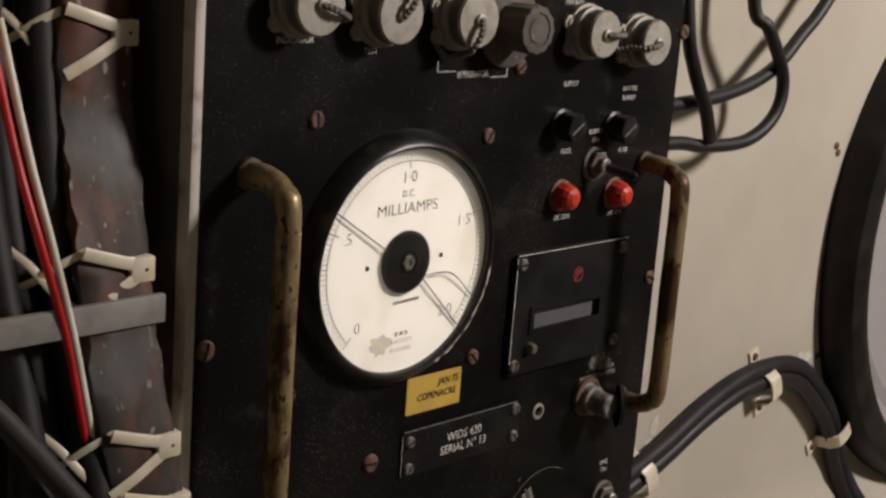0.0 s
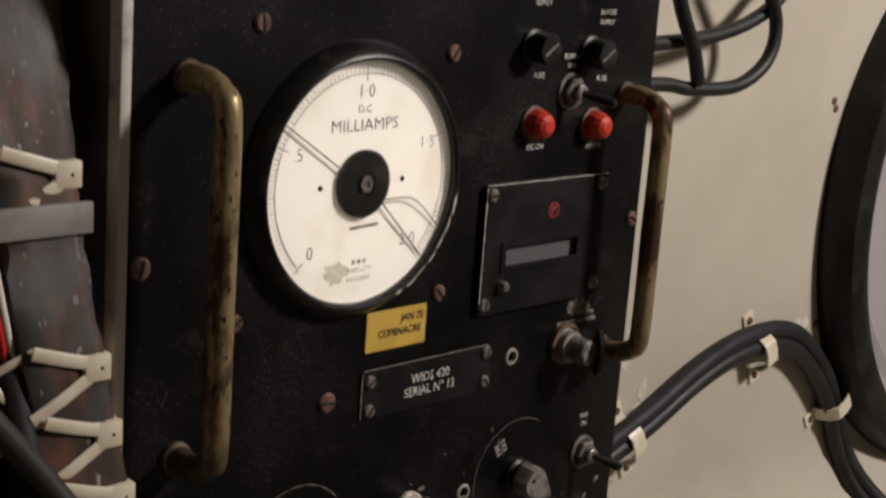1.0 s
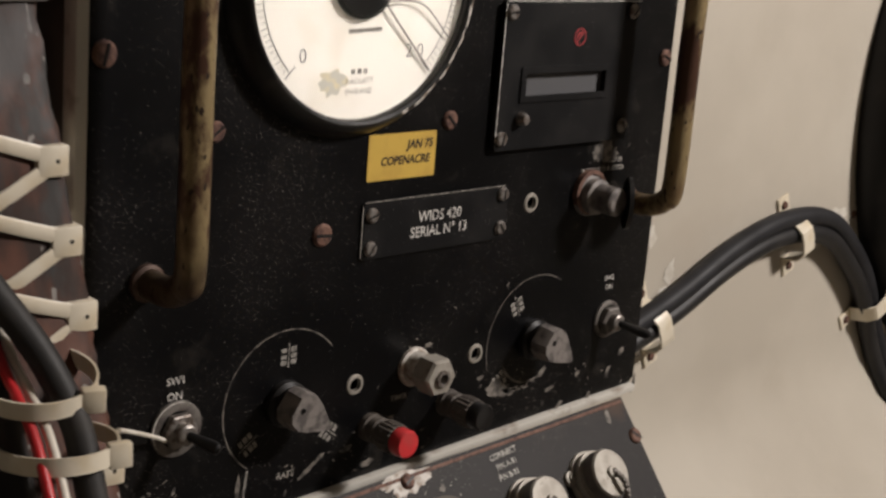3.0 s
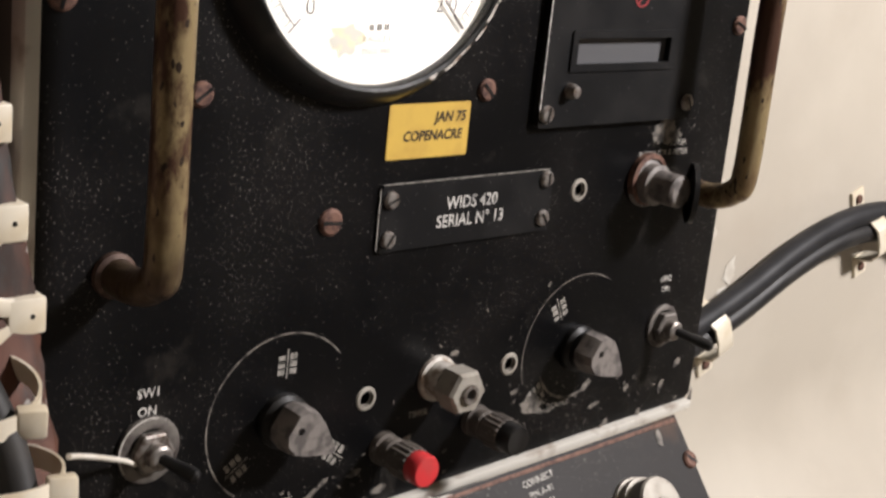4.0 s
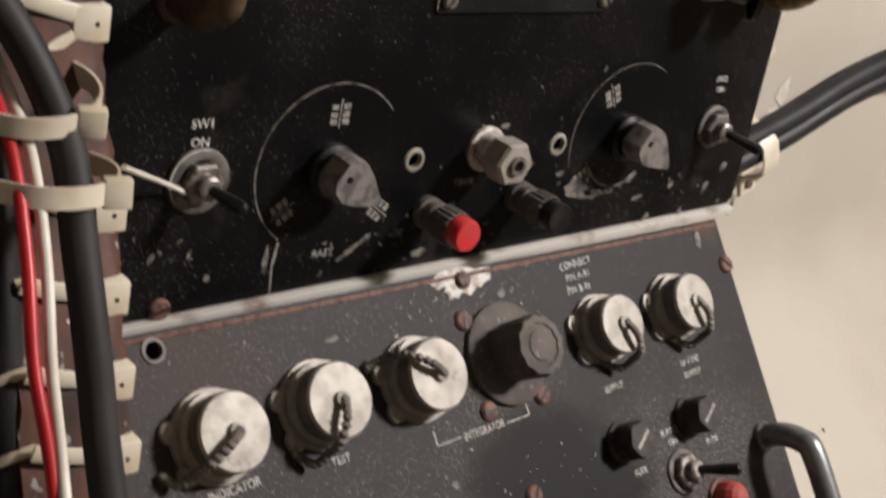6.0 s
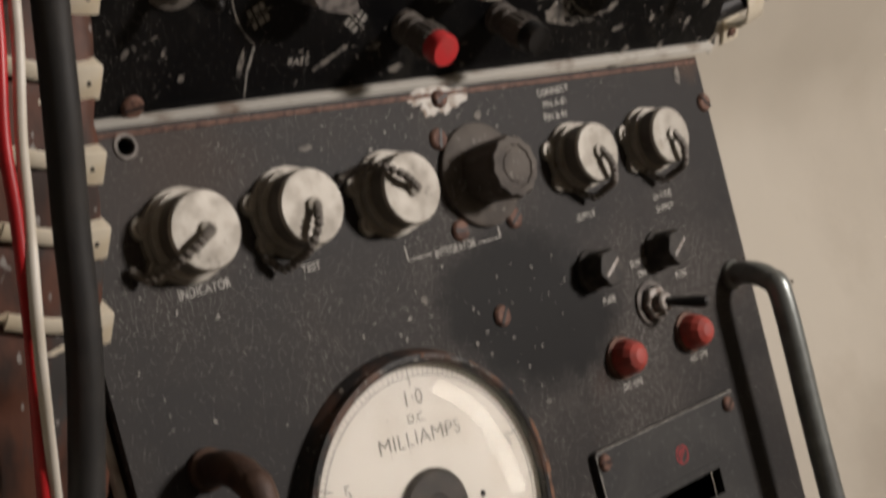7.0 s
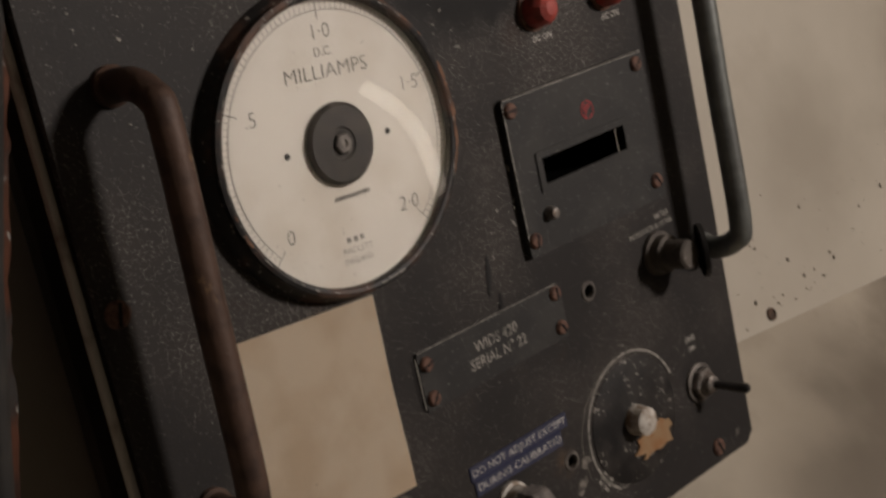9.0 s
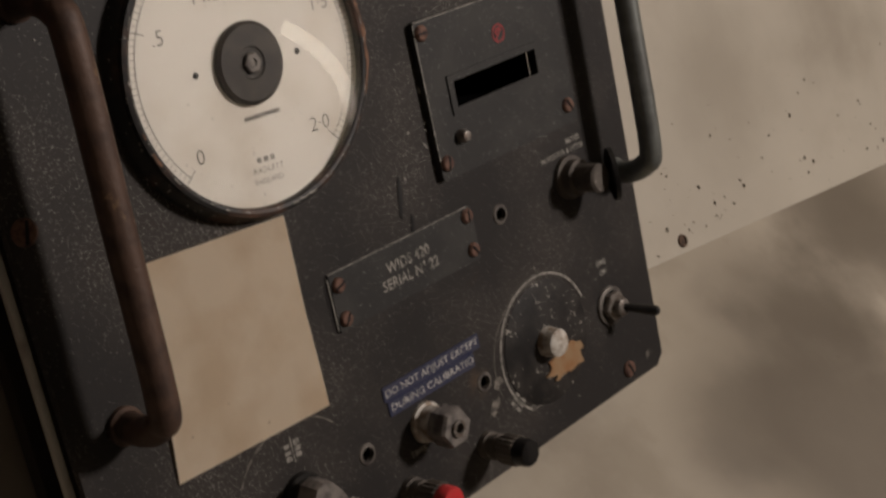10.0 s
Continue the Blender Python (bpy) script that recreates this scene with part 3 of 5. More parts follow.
def meter(u, v, parent, turn, needle, rim_mat):
    """Large round milliammeter: black rim, white scale, hub, glass."""
    R, RO, F = 0.076 if needle else 0.0738, 0.0885 if needle else 0.0825, 0.004
    rim = part("meter", lathe(u, v, [(RO, 0.0), (RO - 0.001, 0.003), (RO - 0.004, 0.0075), (R + 0.005, 0.0118), (R + 0.003, 0.0125), (R + 0.0015, 0.012), (R + 0.0005, 0.0105), (R + 0.0005, 0.002)], 96), rim_mat, parent, "round milliammeter with black rim and white scale")
    part("scale_plate", lathe(u, v, [(R + 0.001, F), (0, F)], 72), DIAL_WHITE if needle else DIAL_GREY, rim, "yellowing white scale plate")
    ink = arc(None, 0, 0, 0.0685, -45, 225, F + 0.0003, 0.00045, 96)
    for k in range(0, 101):
        a = radians(225 - 270 * k / 100)
        d = Vector((math.cos(a), math.sin(a)))
        ln = 0.064 if k % 25 == 0 else 0.0685
        stroke(ink, d * ln, d * 0.073, F + 0.0003, 0.0006 if k % 25 == 0 else 0.0003)
    for body, ang, rad in (("0", 225, 0.057), (".5", 157.5, 0.056), ("1·0", 90, 0.0575), ("1·5", 22.5, 0.058), ("2·0", -45, 0.057)):
        a = radians(ang)
        text(body, 0.0112, rad * math.cos(a), rad * math.sin(a), F + 0.0003, bm=ink, thick=-0.00014)
    rise = 0.0 if needle else 0.001
    text("D.C.", 0.0065, 0, 0.0465 + rise, F + 0.0003, bm=ink)
    text("MILLIAMPS", 0.0108, 0, 0.0365 + rise, F + 0.0003, bm=ink, width=0.054, thick=-0.00012)
    faint = bars(None, 0.003, -0.0275, F + 0.0003, 0.024, 0.0022, 22, 2)
    low_lines = bmesh.new()
    for k in range(3):
        bars(low_lines, 0.0045 * (k - 1), -0.05, F + 0.0003, 0.003, 0.0028, 2, 0)
    text("RADLETT", 0.0044, 0.0005, -0.0555, F + 0.0003, bm=low_lines, width=0.02, thick=-0.00005)
    text("ENGLAND", 0.0044, 0.0, -0.0612, F + 0.0003, bm=low_lines, width=0.019, thick=-0.00005)
    pushed(ink, Matrix.Translation((u, 0, v)) @ Matrix.Rotation(radians(-turn), 4, "Y"))
    pushed(faint, Matrix.Translation((u, 0, v)) @ Matrix.Rotation(radians(-turn), 4, "Y"))
    pushed(low_lines, Matrix.Translation((u, 0, v)) @ Matrix.Rotation(radians(-turn), 4, "Y"))
    part("small_print", faint, DIAL_FADED, rim, smooth=0)
    part("maker_lines", low_lines, DIAL_FADED, rim, smooth=0)
    part("scale_print", ink, DIAL_INK if needle else DIAL_FADED, rim, smooth=0)
    for sx in (-1, 1):
        q = Vector((sx * 0.0336, 0, 0))
        q.rotate(Euler((0, radians(-turn), 0)))
        part("scale_screw", lathe(u + q.x, v + q.z, [(0.0018, F), (0.0015, F + 0.0008), (0, F + 0.001)], 12), BAKELITE, rim)
    hub = part("hub", lathe(u, v, [(0.0215, F), (0.0215, 0.0075), (0.0195, 0.0095), (0.0085, 0.0098), (0.008, 0.0088), (0.0055, 0.0088), (0.0052, 0.0102), (0.0, 0.0104)], 40), RIM_BLACK if needle else FUSE_DUSTY, rim)
    part("hub_nut", lathe(u, v, [(0.0056, 0.0088), (0.0056, 0.0112), (0.0048, 0.0118), (0.0024, 0.0118), (0.002, 0.0108), (0, 0.0108)], 6), CAP_DARK, hub, smooth=20)
    if needle:
        def at(r, ang):
            return (u + r * math.cos(radians(ang)), v + r * math.sin(radians(ang)))
        bm = bmesh.new()
        p0, p1 = at(0.021, 152), at(0.0735, 148)
        tube([(p0[0], -0.0072, p0[1]), (p1[0], -0.0066, p1[1])], 0.0006, 8, 1, bm)
        part("pointer", bm, KNOB_GREY, rim, "thin grey pointer")
        bm = bmesh.new()
        a, b = at(0.021, -40), at(0.073, -44)
        tube([(a[0], -0.0072, a[1]), (b[0], -0.0062, b[1])], 0.0006, 8, 1, bm)
        a, m, b = at(0.021, -32), at(0.045, -17), at(0.0735, -26)
        tube([(a[0], -0.0072, a[1]), (m[0], -0.0078, m[1]), (b[0], -0.0062, b[1])], 0.0005, 8, 8, bm)
        part("loose_wire", bm, KNOB_GREY, rim, "bent loose wire under the glass")
    if needle:
        wear = bmesh.new()
        rr = random.Random(2)
        for k in range(26):
            a0 = -70 + 58 * rr.random()
            arc(wear, u, v, R + 0.0032 + 0.0012 * rr.random(), a0, a0 + 2 + 4 * rr.random(), 0.01255 + 0.0002 * rr.random(), 0.0005 + 0.0007 * rr.random(), 4)
        tagged(part("worn_edge", wear, CHIPPED, rim, "bright chips along the rim", smooth=0), kind="stuff")
        bm = bmesh.new()
        ring = [bm.verts.new((u - 0.018 + 0.0115 * q * math.cos(a), -(F + 0.0002), v - 0.0555 + 0.0085 * q * math.sin(a))) for a, q in [(2 * math.pi * k / 20, 0.6 + 0.5 * rr.random()) for k in range(20)]]
        bm.faces.new(ring)
        part("stain", bm, material("grey_stain", (0.5, 0.49, 0.43), 0.7, second=(0.62, 0.56, 0.38), scale=220, amount=0.5), rim, "grey stain on the scale", smooth=0)
    else:
        rust = material("bare_rusted_rim", (0.2, 0.095, 0.05), 0.7, second=(0.07, 0.035, 0.022), scale=120)
        rr = random.Random(6)
        wear, pale = bmesh.new(), bmesh.new()
        for k in range(40):
            a0 = rr.choice((-28 + 40 * rr.random(), -28 + 40 * rr.random(), 360 * rr.random()))
            arc(wear, u, v, R + 0.0032 + 0.0016 * rr.random(), a0, a0 + 1 + 6 * rr.random(), 0.01255 + 0.0002 * rr.random(), 0.0005 + 0.0012 * rr.random(), 5)
        for k in range(40):
            a0 = 360 * rr.random()
            arc(pale, u, v, R + 0.0022 + 0.0012 * rr.random(), a0, a0 + 0.5 + 3 * rr.random(), 0.0126 + 0.0002 * rr.random(), 0.0003 + 0.0006 * rr.random(), 4)
        tagged(part("rusted_edge", wear, rust, rim, "bare rust along the rim", smooth=0), kind="stuff")
        tagged(part("worn_edge", pale, PRINT_FADED, rim, "pale chips along the rim", smooth=0), kind="stuff")
    g = part("glass", lathe(u, v, [(R + 0.0006, 0.0112), (0, 0.0112)], 64), GLASS, rim)
    g.visible_shadow = False
    return rim


def instrument_panel(m, low, label):
    """One rack instrument. Panel places are (u, v) from the middle of its meter; w stands out of it."""
    root = empty("rack_instrument", m, label, "instrument panel", "rack instruments")
    U0, U1, V0, V1 = (-0.156, 0.2995, -0.3, 0.2) if low else (-0.162, 0.2935, -0.29, 0.206)
    outline = [(U0, -0.3), (U1 - 0.007, -0.3), (U1, -0.293), (U1, 0.1945), (U0, 0.2185)] if low else [(U0, -0.3085), (U1 - 0.004, -0.2885), (U1, -0.285), (U1, V1 - 0.006), (U1 - 0.006, V1), (U0, V1)]
    face_mat, plate_mat = (PANEL_DUSTY, PLATE_DUSTY) if low else (PANEL_BLACK, PLATE_BLACK)
    holes = [(0.164, -0.1425), (0.0175, -0.2365), (0.1205, -0.237), (-0.117, 0.2075)] if low else [(0.1626, -0.1416), (0.0214, -0.239), (0.1234, -0.2374), (-0.1132, 0.197)]
    # faceplate
    f = part("faceplate", sheet(outline, [loop_circle(*h, 0.0042) for h in holes] + [loop_rect(0.138, 0.222, -0.076, -0.05)], -0.005, 0.0), face_mat, root, "dusty grey-black faceplate" if low else "glossy black faceplate with fine scratches", smooth=0)
    for h in holes:
        part("hole_bush", lathe(h[0], h[1], [(0.0066, 0), (0.006, 0.0008), (0.0044, 0.001), (0.004, -0.002)], 24), CAP_DARK if low else CAP_METAL, f)
        part("hole_cup", lathe(h[0], h[1], [(0.0042, -0.001), (0.0042, -0.02), (0, -0.02)], 20), BAKELITE, f)
    # case behind the faceplate
    part("case", box(U0 + 0.012, U1 - 0.012, 0.0635, 0.075, V0 + 0.012, V1 - 0.012), DARK_STEEL, root, "dark steel case", smooth=0)
    meter(-0.0038 if low else 0.0015, -0.002 if low else 0.0, root, -4.0 if low else 1.0, not low, RIM_BLACK if not low else RIM_CHIPPED)
    # handles
    if low:
        handle(-0.1255, -0.151, 0.0575, 0.039, HANDLE_RUST, root, "rusty brown bow handle", 0.008, 0.006)
        handle(0.281, -0.1525, 0.0545, 0.034, HANDLE_STEEL, root, "plain grey steel bow handle", 0.0075)
    else:
        handle(-0.1265, -0.155, 0.069, 0.039, HANDLE_BRASS, root, "bow handle with flaking plating over brown rust", 0.008)
        handle(0.262, -0.149, 0.046, 0.038, HANDLE_BRASS, root, "bow handle with worn plating and rust pits", 0.0075)
    # counter cover plate with window
    cover = part("cover_plate", sheet(loop_rect(0.1185, 0.2485, -0.1065 if low else -0.104, -0.0115, 0.003), [loop_rect(0.140, 0.2195, -0.0715 if not low else -0.0685, -0.0555 if not low else -0.0505)], 0.0002, 0.0045), plate_mat, root, "screwed cover plate with counter window", smooth=0)
    zt, zb = (-0.0555, -0.0715) if not low else (-0.0505, -0.0685)
    part("window_frame", sheet(loop_rect(0.137, 0.2225, zb - 0.003, zt + 0.003, 0.001), [loop_rect(0.1415, 0.218, zb + 0.0012, zt - 0.0012)], 0.0046, 0.0056), plate_mat, cover, smooth=0)
    part("counter_well", sheet(loop_rect(0.1385, 0.2215, -0.0755, -0.0505), [], -0.062 if low else -0.001, -0.06 if low else 0.0008), VOID if low else GLASSY, cover, "empty counter opening, its shade painted black" if low else "clouded counter window", smooth=0)
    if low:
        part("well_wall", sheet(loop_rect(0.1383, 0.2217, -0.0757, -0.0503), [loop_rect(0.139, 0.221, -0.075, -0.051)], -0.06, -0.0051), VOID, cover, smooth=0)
    stamp = arc(arc(None, 0.189, -0.0345, 0.0052, 0, 360, 0.0049, 0.0012, 32), 0.189, -0.0345, 0.0025, 20, 200, 0.0049, 0.0018, 16)
    stroke(stamp, (0.186, -0.038), (0.192, -0.031), 0.00495, 0.0012)
    part("red_stamp", stamp, RED_MARK, cover, "round red inspection stamp", smooth=0)
    for k, (su, sv) in enumerate(((0.124, -0.0185), (0.2405, -0.0185), (0.1235, -0.0965), (0.2405, -0.0945))):
        screw(su, sv, 0.0046, SCREW_STEEL if not low else SCREW_RUST, cover, 0.0048, 40 * k)
    part("terminal_nut", lathe(0.1395, -0.0845, [(0.0042, 0.0045), (0.0042, 0.0075), (0.003, 0.0105), (0, 0.011)], 14), SCREW_STEEL, cover)
    # edge wear of the cover plate and name plate
    wear = bmesh.new()
    for a, b in (((0.1195, -0.0118), (0.2475, -0.0118)), ((0.1188, -0.013), (0.1188, -0.0985))):
        stroke(wear, a, b, 0.0047, 0.0007)
    tagged(part("worn_edge", wear, PRINT_FADED if low else PRINT_WHITE, cover, smooth=0), kind="stuff")
    name = part("name_plate", sheet(loop_rect(0.018, 0.138, -0.1615, -0.1275, 0.002), [], 0.0002, 0.0022), plate_mat, root, "engraved name plate with four screws", smooth=0)
    pm = PRINT_WHITE if not low else PRINT_FADED
    tx = text("WIDS 420", 0.0092, 0.079, -0.1402, 0.0024, thick=0.0001, width=0.036)
    text("SERIAL N° 13" if not low else "SERIAL N° 22", 0.0092, 0.079, -0.1495, 0.0024, thick=0.0001, width=0.047, bm=tx)
    part("engraving", tx, pm, name, smooth=0)
    wear = bmesh.new()
    for a, b in (((0.018, -0.1272), (0.135, -0.1272)), ((0.0167, -0.129), (0.0167, -0.16))):
        stroke(wear, a, b, 0.0024, 0.0006)
    tagged(part("worn_edge", wear, PRINT_FADED, name, smooth=0), kind="stuff")
    for k, (su, sv) in enumerate(((0.0235, -0.135), (0.0235, -0.155), (0.1325, -0.1325), (0.1325, -0.154))):
        screw(su, sv, 0.0022, SCREW_STEEL if not low else SCREW_RUST, name, 0.0045, 20 + 35 * k)
    # fixing screws
    for k, (su, sv) in enumerate(((-0.147 if low else -0.154, -0.0432), (-0.0876, -0.0817), (-0.0116, -0.1431), (0.0823, -0.0829), (-0.0765, 0.086), (0.08, 0.0788), (-0.1195, -0.295), (0.286, -0.046), (0.26, -0.289), (0.067, 0.179), (0.107, 0.129), (0.066, 0.129), (0.2955, 0.175))):
        if low and k in (1, 2, 3, 4, 6, 7):
            continue
        if not low and k in (8, 11):
            continue
        screw(su, sv, 0.0, SCREW_RUST, root, 0.0068 if k in (0, 2) else 0.0058, 75 - 40 * k)
    # upper row of sockets, and the integrator knob
    places = [(-0.1001, 0.1623), (-0.0396, 0.161), (0.0236, 0.1578), (0.1649, 0.1517), (0.2312, 0.1504)] if low else [(-0.0943, 0.171), (-0.0292, 0.1649), (0.0404, 0.1613), (0.1731, 0.1499), (0.2353, 0.1427)]
    for k, (cu, cv) in enumerate(places):
        capped_socket(cu, cv, root, (-150, -115, 140, -75, -80)[k] if low else (-20, 60, -110, 0, -170)[k], 0.0185 if k < 3 else 0.0168)
    kn = part("integrator_knob", lathe(0.090, 0.156, [(0.0285, 0), (0.0285, 0.003), (0.027, 0.004), (0.012, 0.0045)], 48), BAKELITE_DUSTY, root, "large round dusty black control knob")
    bm = bmesh.new()
    n = 48
    rings = [[bm.verts.new((0.090 + r0 * (1.0 + 0.035 * math.cos(12 * 2 * math.pi * k / n)) * math.cos(2 * math.pi * k / n), -w, 0.156 + r0 * (1.0 + 0.035 * math.cos(12 * 2 * math.pi * k / n)) * math.sin(2 * math.pi * k / n))) for k in range(n)] for r0, w in ((0.0158, 0.004), (0.016, 0.012), (0.0168, 0.027), (0.0156, 0.0292), (0.0118, 0.0294), (0.0112, 0.0285), (0.0088, 0.0285), (0.0083, 0.0292), (0.002, 0.0292))]
    for a, b in zip(rings, rings[1:]):
        for k in range(n):
            bm.faces.new((a[k], a[(k + 1) % n], b[(k + 1) % n], b[k]))
    bm.faces.new(rings[-1])
    part("fluted_grip", bm, BAKELITE_DUSTY, kn)
    # fuses, lamps and switches
    fuse_holder(0.157, 0.088, root, FUSE_DUSTY if low else BAKELITE)
    fuse_holder(0.2185, 0.088, root, FUSE_DUSTY if low else BAKELITE)
    lm = LAMP_RED_DUSTY if low else LAMP_RED
    indicator_lamp(0.163, 0.033, root, lm)
    indicator_lamp(0.2265, 0.0325, root, lm)
    toggle(0.2, 0.058, root, (0.014, -0.006), 0.032, low)
    toggle(-0.107, -0.235, root, (0.008, -0.004), 0.03, not low, 1.0 if low else 1.18)
    toggle(0.252, -0.2385, root, (0.012, -0.006), 0.032, low)
    # jack with clip at the lower end of the cover plate
    j = part("jack_knob", lathe(0.234 if low else 0.219, -0.1412, [(0.0145, 0), (0.0145, 0.003), (0.012, 0.004), (0.012, 0.01), (0.0095, 0.011), (0.0095, 0.026), (0.008, 0.0275), (0, 0.028)], 28), KNOB_GREY if not low else BAKELITE_DUSTY, root, "meter jack knob with lever plate")
    bm = lathe(0, 0, [(0.0125, 0.0), (0.0125, 0.003), (0, 0.003)], 28, squash=1.4)
    pushed(bm, Matrix.Translation((0.245 if low else 0.2275, -0.026, -0.1425)) @ Matrix.Rotation(radians(52), 4, "Z"))
    part("lever_plate", bm, BAKELITE, j)
    if not low:
        part("rust_collar", lathe(0.2185, -0.139, [(0.0152, 0.0), (0.0152, 0.0042), (0.0124, 0.0046)], 28), SCREW_RUST, j)
    # lower row
    knob_mat = KNOB_GREY
    ring_a = arc(None, -0.033, -0.2365, 0.0432, 40, 235, 0.0003, 0.0008)
    part("knob_scale", ring_a, WORN, root, "worn scale ring", smooth=0)
    if not low:
        part("worn_line", stroke(stroke(None, (-0.0577, -0.271), (-0.0595, -0.284), 0.0003, 0.0016), (-0.0595, -0.283), (-0.0585, -0.298), 0.0003, 0.001), PRINT_FADED, root, smooth=0)
        part("worn_arc", arc(None, 0.174, -0.24, 0.029, 205, 300, 0.0003, 0.0016), WORN, root, "bare metal arc worn by the knob", smooth=0)
    pointer_knob(-0.0335, -0.237, root, -35, knob_mat)
    ring_b = arc(None, 0.176, -0.2385, 0.0445, 60, 200, 0.0003, 0.0006)
    part("knob_scale", ring_b, WORN, root, "worn scale ring", smooth=0)
    if low:
        k = part("knob_stub", lathe(0.183, -0.236, [(0.041, 0.0), (0.041, 0.0006), (0.0405, 0.0008), (0, 0.0008)], 40), material("scratched_black_disc", (0.011, 0.01, 0.01), 0.55, second=(0.03, 0.027, 0.025), scale=45, amount=0.6, specks=(0.3, 0.28, 0.25), speck_scale=420, speck_cut=0.95, speck_patch=0.5, spec=0.3, bump=0.3), root, "black disc under a broken knob")
        part("shaft", lathe(0.183, -0.236, [(0.01, 0.001), (0.009, 0.011), (0.006, 0.013), (0, 0.0135)], 18), CHIPPED, k, "chipped white shaft stub")
        part("scratched_ring", arc(None, 0.183, -0.236, 0.0445, 20, 235, 0.0004, 0.0016), PRINT_FADED, k, smooth=0)
        rr = random.Random(12)
        ring = [(0.197 + 0.017 * q * math.cos(a), -0.254 + 0.0105 * q * math.sin(a) + 0.3 * 0.0135 * math.cos(a)) for a, q in zip([2 * math.pi * i / 30 for i in range(30)], ragged(30, rr))]
        bm = sheet(ring, [], 0.0012, 0.0022)
        part("torn_label", bm, material("torn_brown_paper", (0.3, 0.19, 0.1), 0.8, second=(0.28, 0.14, 0.06), scale=90), k, "scrap of brown paper")
    else:
        pointer_knob(0.1755, -0.2385, root, -38, knob_mat)
    hex_socket(0.0665, -0.2355 if not low else -0.239, root, KNOB_GREY if low else CAP_METAL)
    binding_post(0.0335 if not low else 0.043, -0.267 if not low else -0.273, root, RED_PAINT, "binding post with red end")
    binding_post(0.098 if not low else 0.112, -0.266 if not low else -0.276, root, BAKELITE, "black binding post")
    # lettering
    bold, faint = (PRINT_WHITE, PRINT_FADED) if not low else (PRINT_MID, PRINT_FADED)

    def letters(body, size, u, v, mat, width=0.0, thick=0.0001):
        part("lettering", text(body, size, u, v, 0.0004, thick=thick, width=width), mat, root, smooth=0)

    for body, size, u, v, mat in (("SW1", 0.0062, -0.1077, -0.2092, bold), ("ON", 0.0062, -0.1082, -0.2176, bold), ("SW2", 0.005, 0.2505, -0.207, bold), ("ON", 0.005, 0.2511, -0.214, bold),
                                  ("TIMER", 0.005, 0.056, -0.2535, faint), ("COUNT", 0.005, 0.166, -0.2725, faint), ("RATE", 0.0055, -0.03, -0.281, faint), ("METER", 0.0048, 0.2445, -0.1185, faint),
                                  ("INDICATOR & METER", 0.0046, 0.232, -0.1243, faint), ("TEST", 0.0055, -0.0348, 0.1284, bold), ("SUPPLY", 0.005, 0.1639, 0.1201, bold), ("24 V DC", 0.005, 0.2345, 0.1209, bold),
                                  ("SUPPLY", 0.005, 0.2342, 0.113, bold), ("CONNECT", 0.0055, 0.1625, 0.1964, bold), ("PIN A-91", 0.0055, 0.162, 0.189, bold), ("PIN B-91", 0.0055, 0.16, 0.1815, bold),
                                  ("FUSE", 0.0052, 0.1655, 0.068, bold), ("FUSE", 0.0052, 0.2335, 0.069, bold), ("SUPPLY", 0.005, 0.1985, 0.084, bold), ("ON", 0.005, 0.199, 0.077, bold),
                                  ("DC ON", 0.0052, 0.1675, 0.0155, bold), ("AC ON", 0.0052, 0.231, 0.0155, bold)):
        letters(body, size, u, v, mat)
    letters("INDICATOR", 0.0062, -0.0962, 0.13, bold, 0.029)
    letters("INTEGRATOR", 0.006, 0.0597, 0.1203, bold, 0.03)
    for a, b, c in (((0.043, 0.1204), (0.0258, 0.1204), (0.0258, 0.128)), ((0.0765, 0.1204), (0.0936, 0.1204), (0.0936, 0.126))):
        part("bracket_line", stroke(stroke(None, a, b, 0.0004, 0.0008), b, c, 0.0004, 0.0008), bold, root, smooth=0)
    for fu, fv, ang in ((-0.0323, -0.2093, 90), (-0.0579, -0.2555, 35), (0.1571, -0.212, 115), (0.147, -0.262, 35), (0.001, -0.262, -35)):
        t = bmesh.new()
        d = Vector((math.cos(radians(ang)), math.sin(radians(ang))))
        c = Vector((fu, fv))
        stroke(t, c - d * 0.0075, c + d * 0.0075, 0.0004, 0.0007)
        q = Vector((-d.y, d.x)) * 0.0035
        fr = part("range_fraction", t, PRINT_FADED, root, smooth=0)
        part("numerator", bars(None, *(c + q), 0.0004, 0.011, 0.004, 3, ang), PRINT_FADED, fr, smooth=0)
        part("denominator", bars(None, *(c - q), 0.0004, 0.011, 0.004, 3, ang), PRINT_FADED, fr, smooth=0)
    # fittings are shifted off the common layout so that they fit the camera's view
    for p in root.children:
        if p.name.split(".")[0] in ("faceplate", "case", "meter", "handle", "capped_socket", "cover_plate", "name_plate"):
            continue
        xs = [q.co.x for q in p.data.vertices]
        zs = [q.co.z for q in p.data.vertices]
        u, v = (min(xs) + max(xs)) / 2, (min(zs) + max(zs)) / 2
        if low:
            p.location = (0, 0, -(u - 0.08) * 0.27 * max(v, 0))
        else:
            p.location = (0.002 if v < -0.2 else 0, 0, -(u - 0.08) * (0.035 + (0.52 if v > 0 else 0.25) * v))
    return root


UPPER = Matrix.Identity(4)
LOWER = Matrix.Translation((0.00375, -0.13339, -0.47299)) @ Matrix.Rotation(radians(36.28), 4, Vector((-0.98907, -0.11912, 0.08688)))

# ---------------------------------------------------------------- setting
def structure(name, bm, mat, label, smooth=0):
    return tagged(obj(name, bm, mat, None, "", smooth), label, name.split("_")[0], "", "structure")


YW = 0.119
